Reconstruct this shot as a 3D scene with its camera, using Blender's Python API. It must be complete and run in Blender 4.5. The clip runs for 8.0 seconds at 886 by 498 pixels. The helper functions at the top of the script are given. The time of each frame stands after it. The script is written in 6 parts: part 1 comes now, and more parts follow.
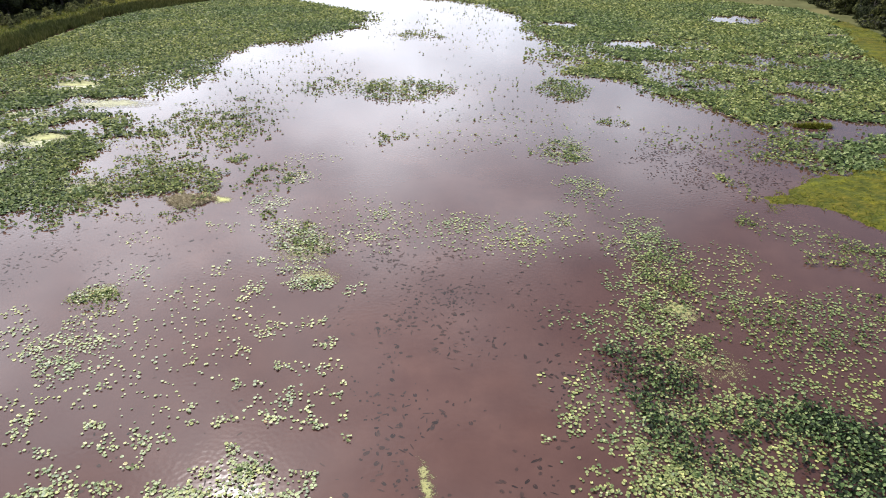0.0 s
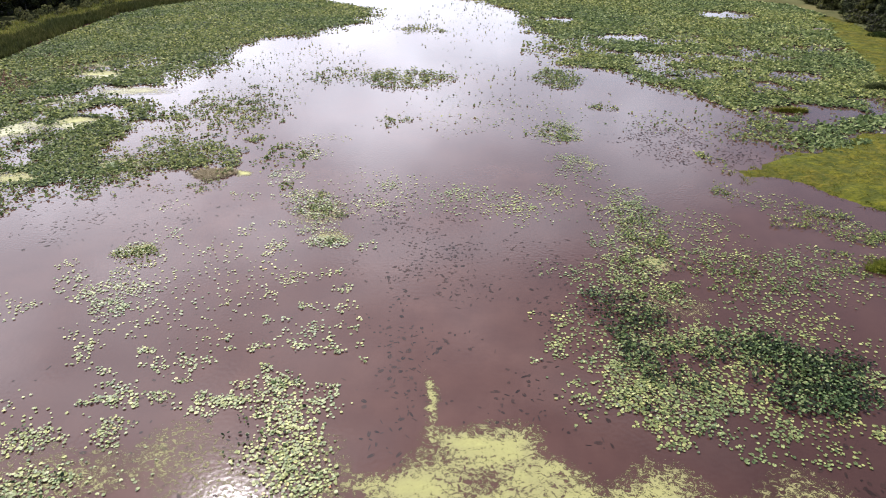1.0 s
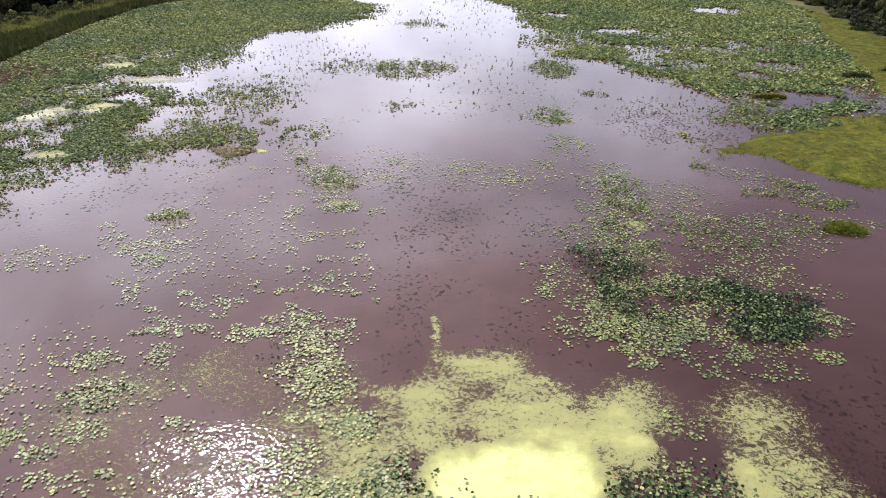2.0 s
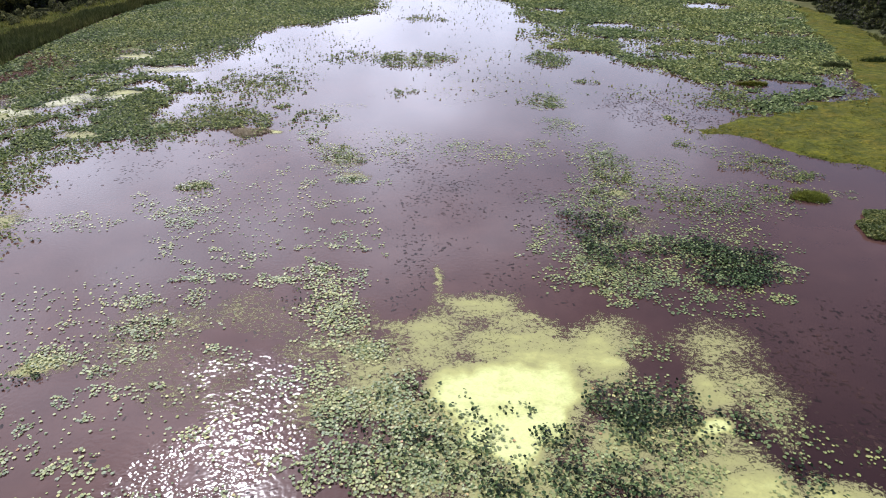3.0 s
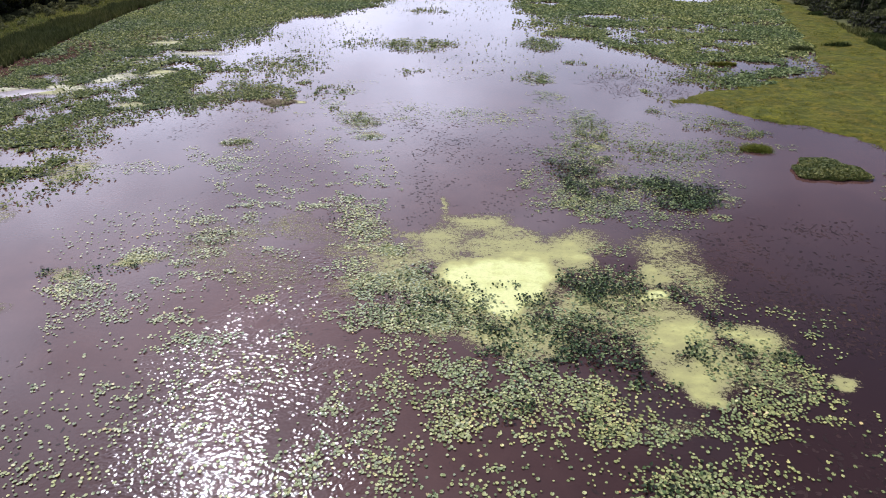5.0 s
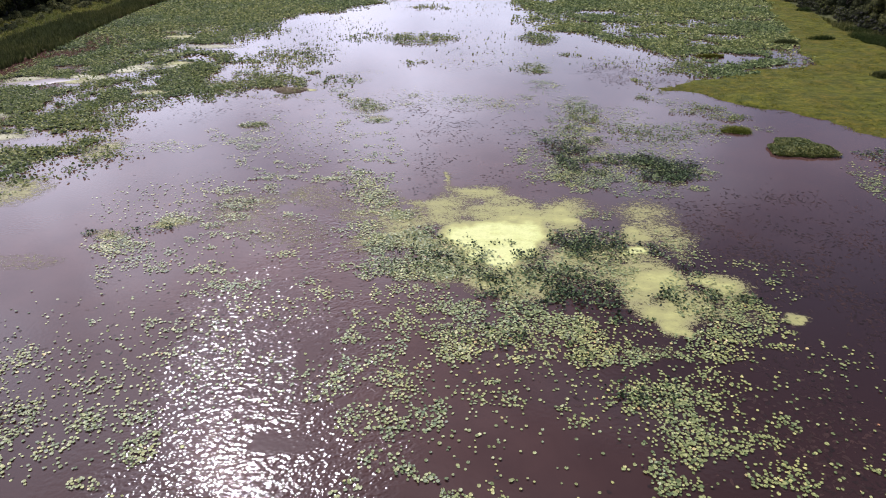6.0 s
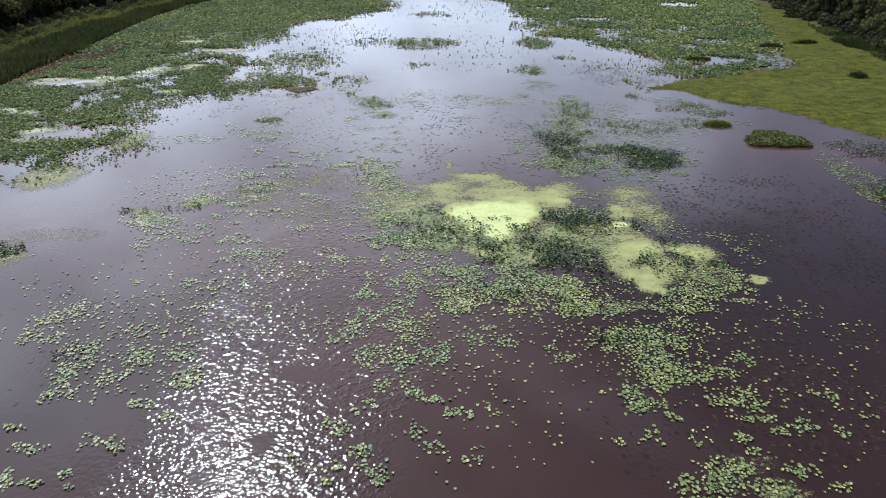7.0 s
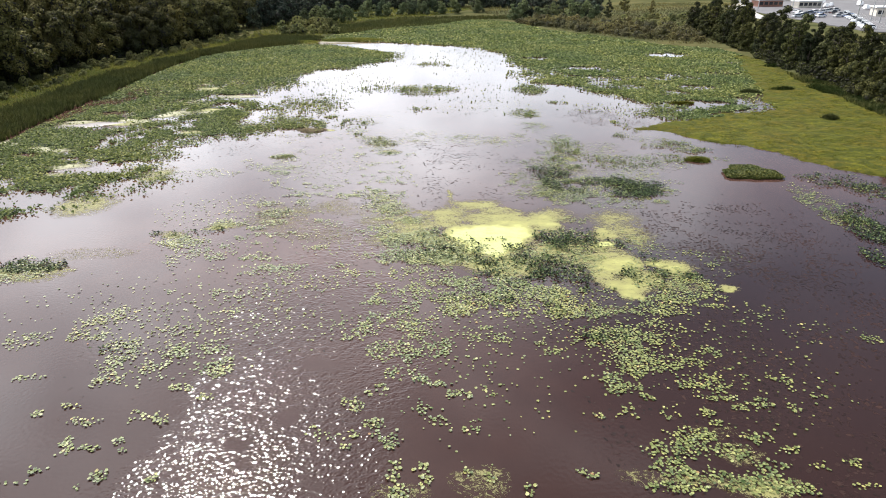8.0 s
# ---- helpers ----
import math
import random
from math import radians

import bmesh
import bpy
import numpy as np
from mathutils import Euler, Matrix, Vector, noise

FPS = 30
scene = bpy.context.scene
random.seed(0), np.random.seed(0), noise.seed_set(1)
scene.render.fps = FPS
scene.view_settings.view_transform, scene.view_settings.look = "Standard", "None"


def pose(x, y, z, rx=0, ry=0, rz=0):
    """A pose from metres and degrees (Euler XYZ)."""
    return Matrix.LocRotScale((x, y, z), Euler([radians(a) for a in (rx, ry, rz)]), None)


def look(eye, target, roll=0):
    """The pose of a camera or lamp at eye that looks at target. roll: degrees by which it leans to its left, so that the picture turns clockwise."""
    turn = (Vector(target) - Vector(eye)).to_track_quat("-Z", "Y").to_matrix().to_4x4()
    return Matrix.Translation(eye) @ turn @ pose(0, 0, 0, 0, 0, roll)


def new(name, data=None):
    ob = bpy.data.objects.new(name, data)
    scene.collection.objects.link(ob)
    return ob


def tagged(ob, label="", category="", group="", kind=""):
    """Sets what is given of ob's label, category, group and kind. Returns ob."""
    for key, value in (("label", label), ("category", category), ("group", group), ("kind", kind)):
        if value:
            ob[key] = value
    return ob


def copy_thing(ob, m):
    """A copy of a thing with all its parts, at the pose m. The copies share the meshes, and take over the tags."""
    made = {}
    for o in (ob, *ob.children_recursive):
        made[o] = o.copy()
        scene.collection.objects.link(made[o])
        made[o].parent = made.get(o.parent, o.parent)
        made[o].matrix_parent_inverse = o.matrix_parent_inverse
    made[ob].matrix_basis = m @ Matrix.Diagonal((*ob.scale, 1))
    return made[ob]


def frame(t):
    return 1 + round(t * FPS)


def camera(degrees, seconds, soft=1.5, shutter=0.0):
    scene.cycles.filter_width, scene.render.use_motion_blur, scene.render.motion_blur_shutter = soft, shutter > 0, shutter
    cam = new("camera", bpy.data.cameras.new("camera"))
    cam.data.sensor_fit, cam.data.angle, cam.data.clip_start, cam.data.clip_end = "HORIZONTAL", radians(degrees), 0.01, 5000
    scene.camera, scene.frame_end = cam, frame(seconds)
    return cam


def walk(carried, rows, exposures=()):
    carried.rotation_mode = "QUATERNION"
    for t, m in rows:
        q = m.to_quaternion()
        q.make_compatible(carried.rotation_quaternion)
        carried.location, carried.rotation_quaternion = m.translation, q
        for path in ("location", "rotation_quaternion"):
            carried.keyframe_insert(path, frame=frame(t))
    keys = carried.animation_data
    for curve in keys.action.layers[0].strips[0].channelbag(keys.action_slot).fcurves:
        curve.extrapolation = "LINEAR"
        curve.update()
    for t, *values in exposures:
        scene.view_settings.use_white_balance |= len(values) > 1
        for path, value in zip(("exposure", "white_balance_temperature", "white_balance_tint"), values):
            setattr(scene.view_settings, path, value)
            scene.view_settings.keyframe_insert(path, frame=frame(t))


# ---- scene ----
cam = camera(71.0, 8.0, soft=0.95)
PATH = [
    (0, (-0.192, 3.975, 20.902), (-0.232, 5.709, 19.908), 0.15),
    (0.5, (-0.18, 1.313, 20.902), (-0.221, 3.048, 19.908), 0.13),
    (1, (-0.19, -1.336, 20.908), (-0.232, 0.398, 19.914), 0.1),
    (1.5, (-0.205, -4.029, 20.897), (-0.247, -2.294, 19.903), 0.08),
    (3, (-0.115, -11.974, 20.83), (-0.16, -10.239, 19.837), -0.02),
    (3.5, (-0.115, -14.597, 20.822), (-0.161, -12.862, 19.828), -0.04),
    (4, (-0.139, -17.246, 20.81), (-0.185, -15.51, 19.817), -0.06),
    (4.5, (-0.178, -19.87, 20.759), (-0.224, -18.133, 19.768), -0.08),
    (6, (-0.28, -27.779, 20.62), (-0.328, -26.04, 19.633), -0.12),
    (6.5, (-0.305, -30.39, 20.618), (-0.353, -28.651, 19.632), -0.14),
    (7, (-0.3, -33.019, 20.625), (-0.35, -31.265, 19.664), -0.18),
    (7.5, (-0.284, -35.649, 20.635), (-0.335, -33.861, 19.74), -0.22),
    (8, (-0.279, -38.232, 20.649), (-0.331, -36.41, 19.826), -0.26),
]
walk(cam, [(t, look(eye, target, roll)) for t, eye, target, roll in PATH],
     exposures=[(0.0, 0.71, 6150, 12), (1.5, 0.61, 6100, 19), (3.0, 0.38, 5750, 20), (3.5, 0.38, 5700, 23), (4.5, 0.29, 5680, 23),
                (6.0, 0.24, 5850, 25), (6.5, 0.18, 5700, 18), (7.0, 0.12, 5480, 9), (7.5, 0.43, 6050, 7), (8.0, 0.60, 6400, 11)])


# ---- light ----
SUN_UP, SUN_AZ = 51.4, -29.0          # degrees above the horizon; degrees from +y, to the left
world = bpy.data.worlds.new("sky")
scene.world = world
world.use_nodes = True
wn, wl = world.node_tree.nodes, world.node_tree.links
sky = wn.new("ShaderNodeTexSky")
sky.sky_type, sky.sun_disc = "NISHITA", False
sky.sun_elevation, sky.sun_rotation = radians(SUN_UP), radians(SUN_AZ)
sky.air_density, sky.dust_density = 1.0, 1.0
coord = wn.new("ShaderNodeTexCoord")
stretch = wn.new("ShaderNodeMapping")
stretch.inputs["Scale"].default_value = (1.0, 1.0, 2.6)
wl.new(coord.outputs["Generated"], stretch.inputs["Vector"])
puffs = wn.new("ShaderNodeTexNoise")
puffs.inputs["Scale"].default_value, puffs.inputs["Detail"].default_value = 2.2, 6.0
wl.new(stretch.outputs["Vector"], puffs.inputs["Vector"])
height = wn.new("ShaderNodeSeparateXYZ")
wl.new(coord.outputs["Generated"], height.inputs["Vector"])
low = wn.new("ShaderNodeMapRange")       # cloud banks close up towards the horizon
low.inputs["From Min"].default_value, low.inputs["From Max"].default_value = 0.05, 0.75
low.inputs["To Min"].default_value, low.inputs["To Max"].default_value = 0.22, -0.10
wl.new(height.outputs["Z"], low.inputs["Value"])
side = wn.new("ShaderNodeMath")          # more cloud on the sunward side
side.operation = "MULTIPLY_ADD"
side.inputs[1].default_value = -0.43
wl.new(height.outputs["X"], side.inputs[0])
ahead = wn.new("ShaderNodeMath")         # and less behind
ahead.operation = "MULTIPLY_ADD"
ahead.inputs[1].default_value = 0.12
wl.new(height.outputs["Y"], ahead.inputs[0])
wl.new(low.outputs["Result"], ahead.inputs[2])
wl.new(ahead.outputs["Value"], side.inputs[2])
bank = wn.new("ShaderNodeMath")
wl.new(puffs.outputs["Fac"], bank.inputs[0])
wl.new(side.outputs["Value"], bank.inputs[1])
gate = wn.new("ShaderNodeMapRange")
gate.inputs["From Min"].default_value, gate.inputs["From Max"].default_value = 0.44, 0.86
gate.inputs["To Min"].default_value, gate.inputs["To Max"].default_value = 0.08, 0.95
wl.new(bank.outputs["Value"], gate.inputs["Value"])
clouds = wn.new("ShaderNodeMix")
clouds.data_type = "RGBA"
clouds.inputs["B"].default_value = (39.0, 39.3, 41.5, 1.0)
wl.new(gate.outputs["Result"], clouds.inputs["Factor"])
wl.new(sky.outputs["Color"], clouds.inputs["A"])
folds = wn.new("ShaderNodeTexNoise")
folds.inputs["Scale"].default_value, folds.inputs["Detail"].default_value = 6.0, 5.0
wl.new(stretch.outputs["Vector"], folds.inputs["Vector"])
grey = wn.new("ShaderNodeMapRange")
grey.inputs["From Min"].default_value, grey.inputs["From Max"].default_value = 0.42, 0.58
wl.new(folds.outputs["Fac"], grey.inputs["Value"])
tone = wn.new("ShaderNodeMix")
tone.data_type = "RGBA"
tone.inputs["A"].default_value, tone.inputs["B"].default_value = (25.5, 27.0, 28.8, 1.0), (38.0, 40.0, 41.8, 1.0)
wl.new(grey.outputs["Result"], tone.inputs["Factor"])
haze = wn.new("ShaderNodeMapRange")       # greyer towards the horizon
haze.inputs["From Min"].default_value, haze.inputs["From Max"].default_value = 0.04, 0.32
haze.inputs["To Min"].default_value, haze.inputs["To Max"].default_value = 0.56, 1.0
wl.new(height.outputs["Z"], haze.inputs["Value"])
dim = wn.new("ShaderNodeVectorMath")
dim.operation = "SCALE"
wl.new(tone.outputs["Result"], dim.inputs["Vector"])
wl.new(haze.outputs["Result"], dim.inputs["Scale"])
wl.new(dim.outputs["Vector"], clouds.inputs["B"])
wl.new(clouds.outputs["Result"], wn["Background"].inputs["Color"])
wn["Background"].inputs["Strength"].default_value = 0.07

sun = new("sun", bpy.data.lights.new("sun", "SUN"))
sun.data.energy, sun.data.angle, sun.data.color = 5.0, radians(0.6), (1.0, 0.95, 0.87)
sx = math.sin(radians(SUN_AZ)) * math.cos(radians(SUN_UP))
sy = math.cos(radians(SUN_AZ)) * math.cos(radians(SUN_UP))
sun.matrix_world = look((sx * 300, sy * 300, math.sin(radians(SUN_UP)) * 300), (0, 0, 0))


# ---- materials ----
def material(name):
    m = bpy.data.materials.new(name)
    m.use_nodes = True
    return m, m.node_tree.nodes, m.node_tree.links, m.node_tree.nodes["Principled BSDF"]


def noise_node(n, l, scale, detail=4.0, vector=None, rough=0.55):
    t = n.new("ShaderNodeTexNoise")
    t.inputs["Scale"].default_value, t.inputs["Detail"].default_value, t.inputs["Roughness"].default_value = scale, detail, rough
    if vector is None:
        vector = place_node(n)
    l.new(vector, t.inputs["Vector"])
    return t.outputs["Fac"]


def place_node(n):
    return n.new("ShaderNodeNewGeometry").outputs["Position"]


def span(n, l, value, a, b, lo=0.0, hi=1.0):
    r = n.new("ShaderNodeMapRange")
    for key, v in (("From Min", a), ("From Max", b), ("To Min", lo), ("To Max", hi)):
        r.inputs[key].default_value = v
    l.new(value, r.inputs["Value"])
    return r.outputs["Result"]


def blend(n, l, factor, a, b):
    x = n.new("ShaderNodeMix")
    x.data_type = "RGBA"
    if isinstance(factor, float):
        x.inputs["Factor"].default_value = factor
    else:
        l.new(factor, x.inputs["Factor"])
    for key, v in (("A", a), ("B", b)):
        if isinstance(v, tuple):
            x.inputs[key].default_value = (*v, 1.0)
        else:
            l.new(v, x.inputs[key])
    return x.outputs["Result"]


def ramp(n, l, value, stops):
    r = n.new("ShaderNodeValToRGB")
    while len(r.color_ramp.elements) < len(stops):
        r.color_ramp.elements.new(0.5)
    for e, (p, c) in zip(r.color_ramp.elements, stops):
        e.position, e.color = p, (*c, 1.0)
    l.new(value, r.inputs["Fac"])
    return r.outputs["Color"]


def bump(n, l, height, distance, strength=1.0):
    b = n.new("ShaderNodeBump")
    b.inputs["Distance"].default_value = distance
    if isinstance(strength, float):
        b.inputs["Strength"].default_value = strength
    else:
        l.new(strength, b.inputs["Strength"])
    l.new(height, b.inputs["Height"])
    return b.outputs["Normal"]


def leaf_material(name, stops, single, wide=0.0, rough=0.45, glow=0.3, patch=0.12, shine=0.25, each=0.0):
    """Plant tissue: colour varies from leaf to leaf and in broad patches; light passes through it in part."""
    m, n, l, p = material(name)
    rnd = n.new("ShaderNodeObjectInfo").outputs["Random"] if single else n.new("ShaderNodeNewGeometry").outputs["Random Per Island"]
    colour = ramp(n, l, rnd, stops)
    broad = span(n, l, noise_node(n, l, patch, 3.0), 0.38, 0.62)
    tint = blend(n, l, broad, (0.78, 0.86, 0.80), (1.18, 1.12, 0.92))
    mul = n.new("ShaderNodeMix")
    mul.data_type, mul.blend_type = "RGBA", "MULTIPLY"
    mul.inputs["Factor"].default_value = 1.0
    l.new(colour, mul.inputs["A"])
    l.new(tint, mul.inputs["B"])
    if each:                                   # whole plants differ from one another
        own = n.new("ShaderNodeMix")
        own.data_type, own.blend_type = "RGBA", "MULTIPLY"
        own.inputs["Factor"].default_value = 1.0
        l.new(mul.outputs["Result"], own.inputs["A"])
        l.new(blend(n, l, n.new("ShaderNodeObjectInfo").outputs["Random"], (1 - each, 1 - each * 0.9, 1 - each * 0.6), (1 + each * 1.1, 1 + each, 1 + each * 0.8)), own.inputs["B"])
        mul = own
    grain = span(n, l, noise_node(n, l, 14.0, 3.0), 0.3, 0.7, 0.75, 1.2)
    fine = n.new("ShaderNodeMix")
    fine.data_type, fine.blend_type = "RGBA", "MULTIPLY"
    fine.inputs["Factor"].default_value = 1.0
    l.new(mul.outputs["Result"], fine.inputs["A"])
    l.new(grain, fine.inputs["B"])
    l.new(fine.outputs["Result"], p.inputs["Base Color"])
    p.inputs["Roughness"].default_value = rough
    p.inputs["Specular IOR Level"].default_value = shine
    thin = n.new("ShaderNodeBsdfTranslucent")
    l.new(fine.outputs["Result"], thin.inputs["Color"])
    mix = n.new("ShaderNodeMixShader")
    mix.inputs["Fac"].default_value = glow
    l.new(p.outputs["BSDF"], mix.inputs[1])
    l.new(thin.outputs["BSDF"], mix.inputs[2])
    l.new(mix.outputs["Shader"], n["Material Output"].inputs["Surface"])
    return m


def plain(name, colour, rough=0.6, metal=0.0, vary=0.15, scale=3.0):
    m, n, l, p = material(name)
    c = Vector(colour)
    f = span(n, l, noise_node(n, l, scale, 5.0), 0.35, 0.65)
    l.new(blend(n, l, f, tuple(c * (1 - vary)), tuple(c * (1 + vary))), p.inputs["Base Color"])
    p.inputs["Roughness"].default_value, p.inputs["Metallic"].default_value = rough, metal
    return m


def make_water():
    m, n, l, p = material("pond_water")
    pos = place_node(n)
    axes = n.new("ShaderNodeSeparateXYZ")
    l.new(pos, axes.inputs["Vector"])

    def product(a, b):
        x = n.new("ShaderNodeMath")
        x.operation = "MULTIPLY"
        l.new(a, x.inputs[0]), l.new(b, x.inputs[1])
        return x.outputs["Value"]

    def drifting(axis, amount, scale):
        """A coordinate with a torn course, for zones without straight borders."""
        x = n.new("ShaderNodeMath")
        x.operation = "MULTIPLY_ADD"
        x.inputs[1].default_value = amount
        l.new(noise_node(n, l, scale, 5.0, pos), x.inputs[0])
        l.new(axes.outputs[axis], x.inputs[2])
        return x.outputs["Value"]
    silt = span(n, l, noise_node(n, l, 0.06, 4.0, pos), 0.36, 0.64)
    cloudy = span(n, l, noise_node(n, l, 0.45, 6.0, pos, 0.62), 0.34, 0.66, 0.0, 0.55)
    colour = blend(n, l, silt, (0.056, 0.0275, 0.0215), (0.080, 0.0415, 0.0320))
    colour = blend(n, l, cloudy, colour, (0.048, 0.0235, 0.0195))
    east = drifting("X", 20.0, 0.11)           # colour darker and specular lower towards the east shore
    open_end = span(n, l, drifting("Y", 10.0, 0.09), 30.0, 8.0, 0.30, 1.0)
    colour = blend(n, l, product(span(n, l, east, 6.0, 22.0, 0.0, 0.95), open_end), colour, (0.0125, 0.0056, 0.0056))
    south = drifting("Y", 16.0, 0.07)          # and darker towards the south end
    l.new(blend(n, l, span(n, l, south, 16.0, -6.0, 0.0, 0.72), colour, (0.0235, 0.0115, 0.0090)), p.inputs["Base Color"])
    p.inputs["IOR"].default_value = 1.33
    p.inputs["Roughness"].default_value = 0.085
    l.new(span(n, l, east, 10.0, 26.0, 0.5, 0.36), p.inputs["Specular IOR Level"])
    waves = noise_node(n, l, 4.6, 0.3, pos, 0.5)
    gust = span(n, l, noise_node(n, l, 0.16, 4.0, pos), 0.40, 0.60, 0.02, 0.06)
    l.new(bump(n, l, waves, 0.074, gust), p.inputs["Normal"])
    return m


def make_ground():
    m, n, l, p = material("bank_soil_and_grass")
    g = span(n, l, noise_node(n, l, 0.12, 6.0), 0.4, 0.6)
    grass = blend(n, l, g, (0.042, 0.046, 0.020), (0.078, 0.078, 0.036))
    dry = span(n, l, noise_node(n, l, 0.035, 4.0), 0.50, 0.66)
    l.new(blend(n, l, dry, grass, (0.095, 0.085, 0.038)), p.inputs["Base Color"])
    p.inputs["Roughness"].default_value = 0.95
    p.inputs["Specular IOR Level"].default_value = 0.0
    l.new(bump(n, l, noise_node(n, l, 1.6, 6.0), 0.15), p.inputs["Normal"])
    return m


def make_scum(name, stops):
    m, n, l, p = material(name)
    thick = n.new("ShaderNodeAttribute")
    thick.attribute_name = "thickness"
    lay = n.new("ShaderNodeMapping")           # drifted into streaks across the wind
    lay.inputs["Scale"].default_value = (0.8, 1.0, 1.0)
    lay.inputs["Rotation"].default_value = (0, 0, radians(12))
    l.new(place_node(n), lay.inputs["Vector"])
    crumbs = noise_node(n, l, 4.6, 9.0, lay.outputs["Vector"], 0.78)
    crumbs.node.inputs["Distortion"].default_value = 0.9     # fibrous
    folds = noise_node(n, l, 0.9, 4.0, lay.outputs["Vector"], 0.55)

    def torn(by, amount):
        x = n.new("ShaderNodeMath")
        x.operation = "MULTIPLY_ADD"
        x.inputs[1].default_value = amount
        l.new(by, x.inputs[0])
        l.new(thick.outputs["Fac"], x.inputs[2])
        return x.outputs["Value"]
    c = ramp(n, l, span(n, l, torn(folds, 0.45), 0.22, 1.22), stops)
    c = blend(n, l, span(n, l, crumbs, 0.36, 0.60, 0.35, 0.0), c, (0.11, 0.105, 0.042))
    l.new(c, p.inputs["Base Color"])
    p.inputs["Roughness"].default_value = 0.75
    p.inputs["Specular IOR Level"].default_value = 0.25
    l.new(span(n, l, torn(crumbs, 2.6), 1.43, 1.66), p.inputs["Alpha"])
    l.new(bump(n, l, crumbs, 0.012), p.inputs["Normal"])
    return m


def make_mat():
    m, n, l, p = material("creeping_mat")
    pos = place_node(n)
    lay = n.new("ShaderNodeMapping")
    lay.inputs["Scale"].default_value = (0.85, 1.0, 1.0)
    l.new(pos, lay.inputs["Vector"])
    zone = span(n, l, noise_node(n, l, 0.16, 5.0, lay.outputs["Vector"]), 0.42, 0.60)
    swirl = span(n, l, noise_node(n, l, 0.9, 5.0, lay.outputs["Vector"], 0.65), 0.35, 0.68)
    fine = span(n, l, noise_node(n, l, 3.0, 6.0, pos, 0.7), 0.36, 0.64)
    c = blend(n, l, zone, (0.118, 0.112, 0.007), (0.122, 0.092, 0.009))
    c = blend(n, l, swirl, (0.036, 0.042, 0.006), c)
    l.new(blend(n, l, span(n, l, fine, 0.0, 1.0, 0.0, 0.75), c, (0.030, 0.036, 0.006)), p.inputs["Base Color"])
    p.inputs["Roughness"].default_value = 0.9
    p.inputs["Specular IOR Level"].default_value = 0.08
    l.new(bump(n, l, swirl, 0.14), p.inputs["Normal"])
    return m


PAD = ((0.0, (0.060, 0.084, 0.032)), (0.22, (0.118, 0.142, 0.054)), (0.62, (0.188, 0.206, 0.080)), (0.93, (0.275, 0.280, 0.112)), (0.985, (0.36, 0.34, 0.15)), (1.0, (0.33, 0.16, 0.08)))
# near-black lower stops: shaded leaves and gaps, painted as leaf colour
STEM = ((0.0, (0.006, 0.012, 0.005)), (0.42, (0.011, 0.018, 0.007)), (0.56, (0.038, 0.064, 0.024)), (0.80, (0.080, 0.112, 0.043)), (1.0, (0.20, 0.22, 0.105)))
BED = ((0.0, (0.042, 0.060, 0.022)), (0.5, (0.116, 0.144, 0.050)), (0.84, (0.205, 0.228, 0.086)), (1.0, (0.34, 0.34, 0.16)))
mat_pad = leaf_material("pad_skin", PAD, True, glow=0.12, patch=0.2)
mat_pad_joined = leaf_material("pad_skin_joined", PAD, False, glow=0.12, patch=0.2)
GREEN_PAD = ((0.0, (0.045, 0.066, 0.024)), (0.3, (0.098, 0.120, 0.044)), (0.7, (0.162, 0.180, 0.070)), (0.95, (0.25, 0.26, 0.105)), (1.0, (0.34, 0.32, 0.14)))
mat_green_pad = leaf_material("green_pad_skin", GREEN_PAD, True, glow=0.12, patch=0.2)
mat_green_pad_joined = leaf_material("green_pad_skin_joined", GREEN_PAD, False, glow=0.12, patch=0.2)
mat_leaf = leaf_material("standing_leaf", STEM, True, rough=0.6, glow=0.15, shine=0.1)
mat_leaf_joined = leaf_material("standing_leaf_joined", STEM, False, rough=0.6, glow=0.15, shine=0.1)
mat_bed = leaf_material("bed_leaf", BED, True, rough=0.7, glow=0.38, patch=0.06, shine=0.12)
mat_bed_joined = leaf_material("bed_leaf_joined", BED, False, rough=0.7, glow=0.38, patch=0.06, shine=0.12)
mat_mat = make_mat()
mat_tuft = leaf_material("tuft_blade", ((0, (0.0489, 0.0586, 0.0088)), (0.5, (0.0831, 0.0860, 0.0106)), (1, (0.1125, 0.1056, 0.0176))), False, rough=0.9, patch=0.09, shine=0.05, glow=0.15)
mat_reed = leaf_material("reed_blade", ((0, (0.036, 0.042, 0.014)), (0.6, (0.062, 0.068, 0.024)), (1, (0.100, 0.098, 0.042))), False, rough=0.8, shine=0.08, glow=0.3, patch=0.05)
mat_islet = leaf_material("islet_shoot", ((0, (0.028, 0.040, 0.012)), (0.6, (0.080, 0.092, 0.025)), (1, (0.155, 0.150, 0.055))), False, rough=0.6, glow=0.25, patch=0.4, shine=0.12)
mat_scrub = leaf_material("scrub_leaf", ((0, (0.0945, 0.1092, 0.0250)), (0.6, (0.1620, 0.1690, 0.0400)), (1, (0.2565, 0.2275, 0.0750))), False, rough=0.85, patch=0.1, shine=0.06)
mat_brown = leaf_material("dry_scrub", ((0, (0.075, 0.064, 0.030)), (0.6, (0.120, 0.105, 0.044)), (1, (0.17, 0.155, 0.065))), False, rough=0.7, each=0.4, patch=0.05)
mat_tree = leaf_material("tree_leaf", ((0, (0.0842, 0.0789, 0.0300)), (0.6, (0.1290, 0.1158, 0.0450)), (1, (0.2105, 0.1787, 0.0804))), False, rough=0.85, glow=0.0, each=0.5, patch=0.06, shine=0.06)
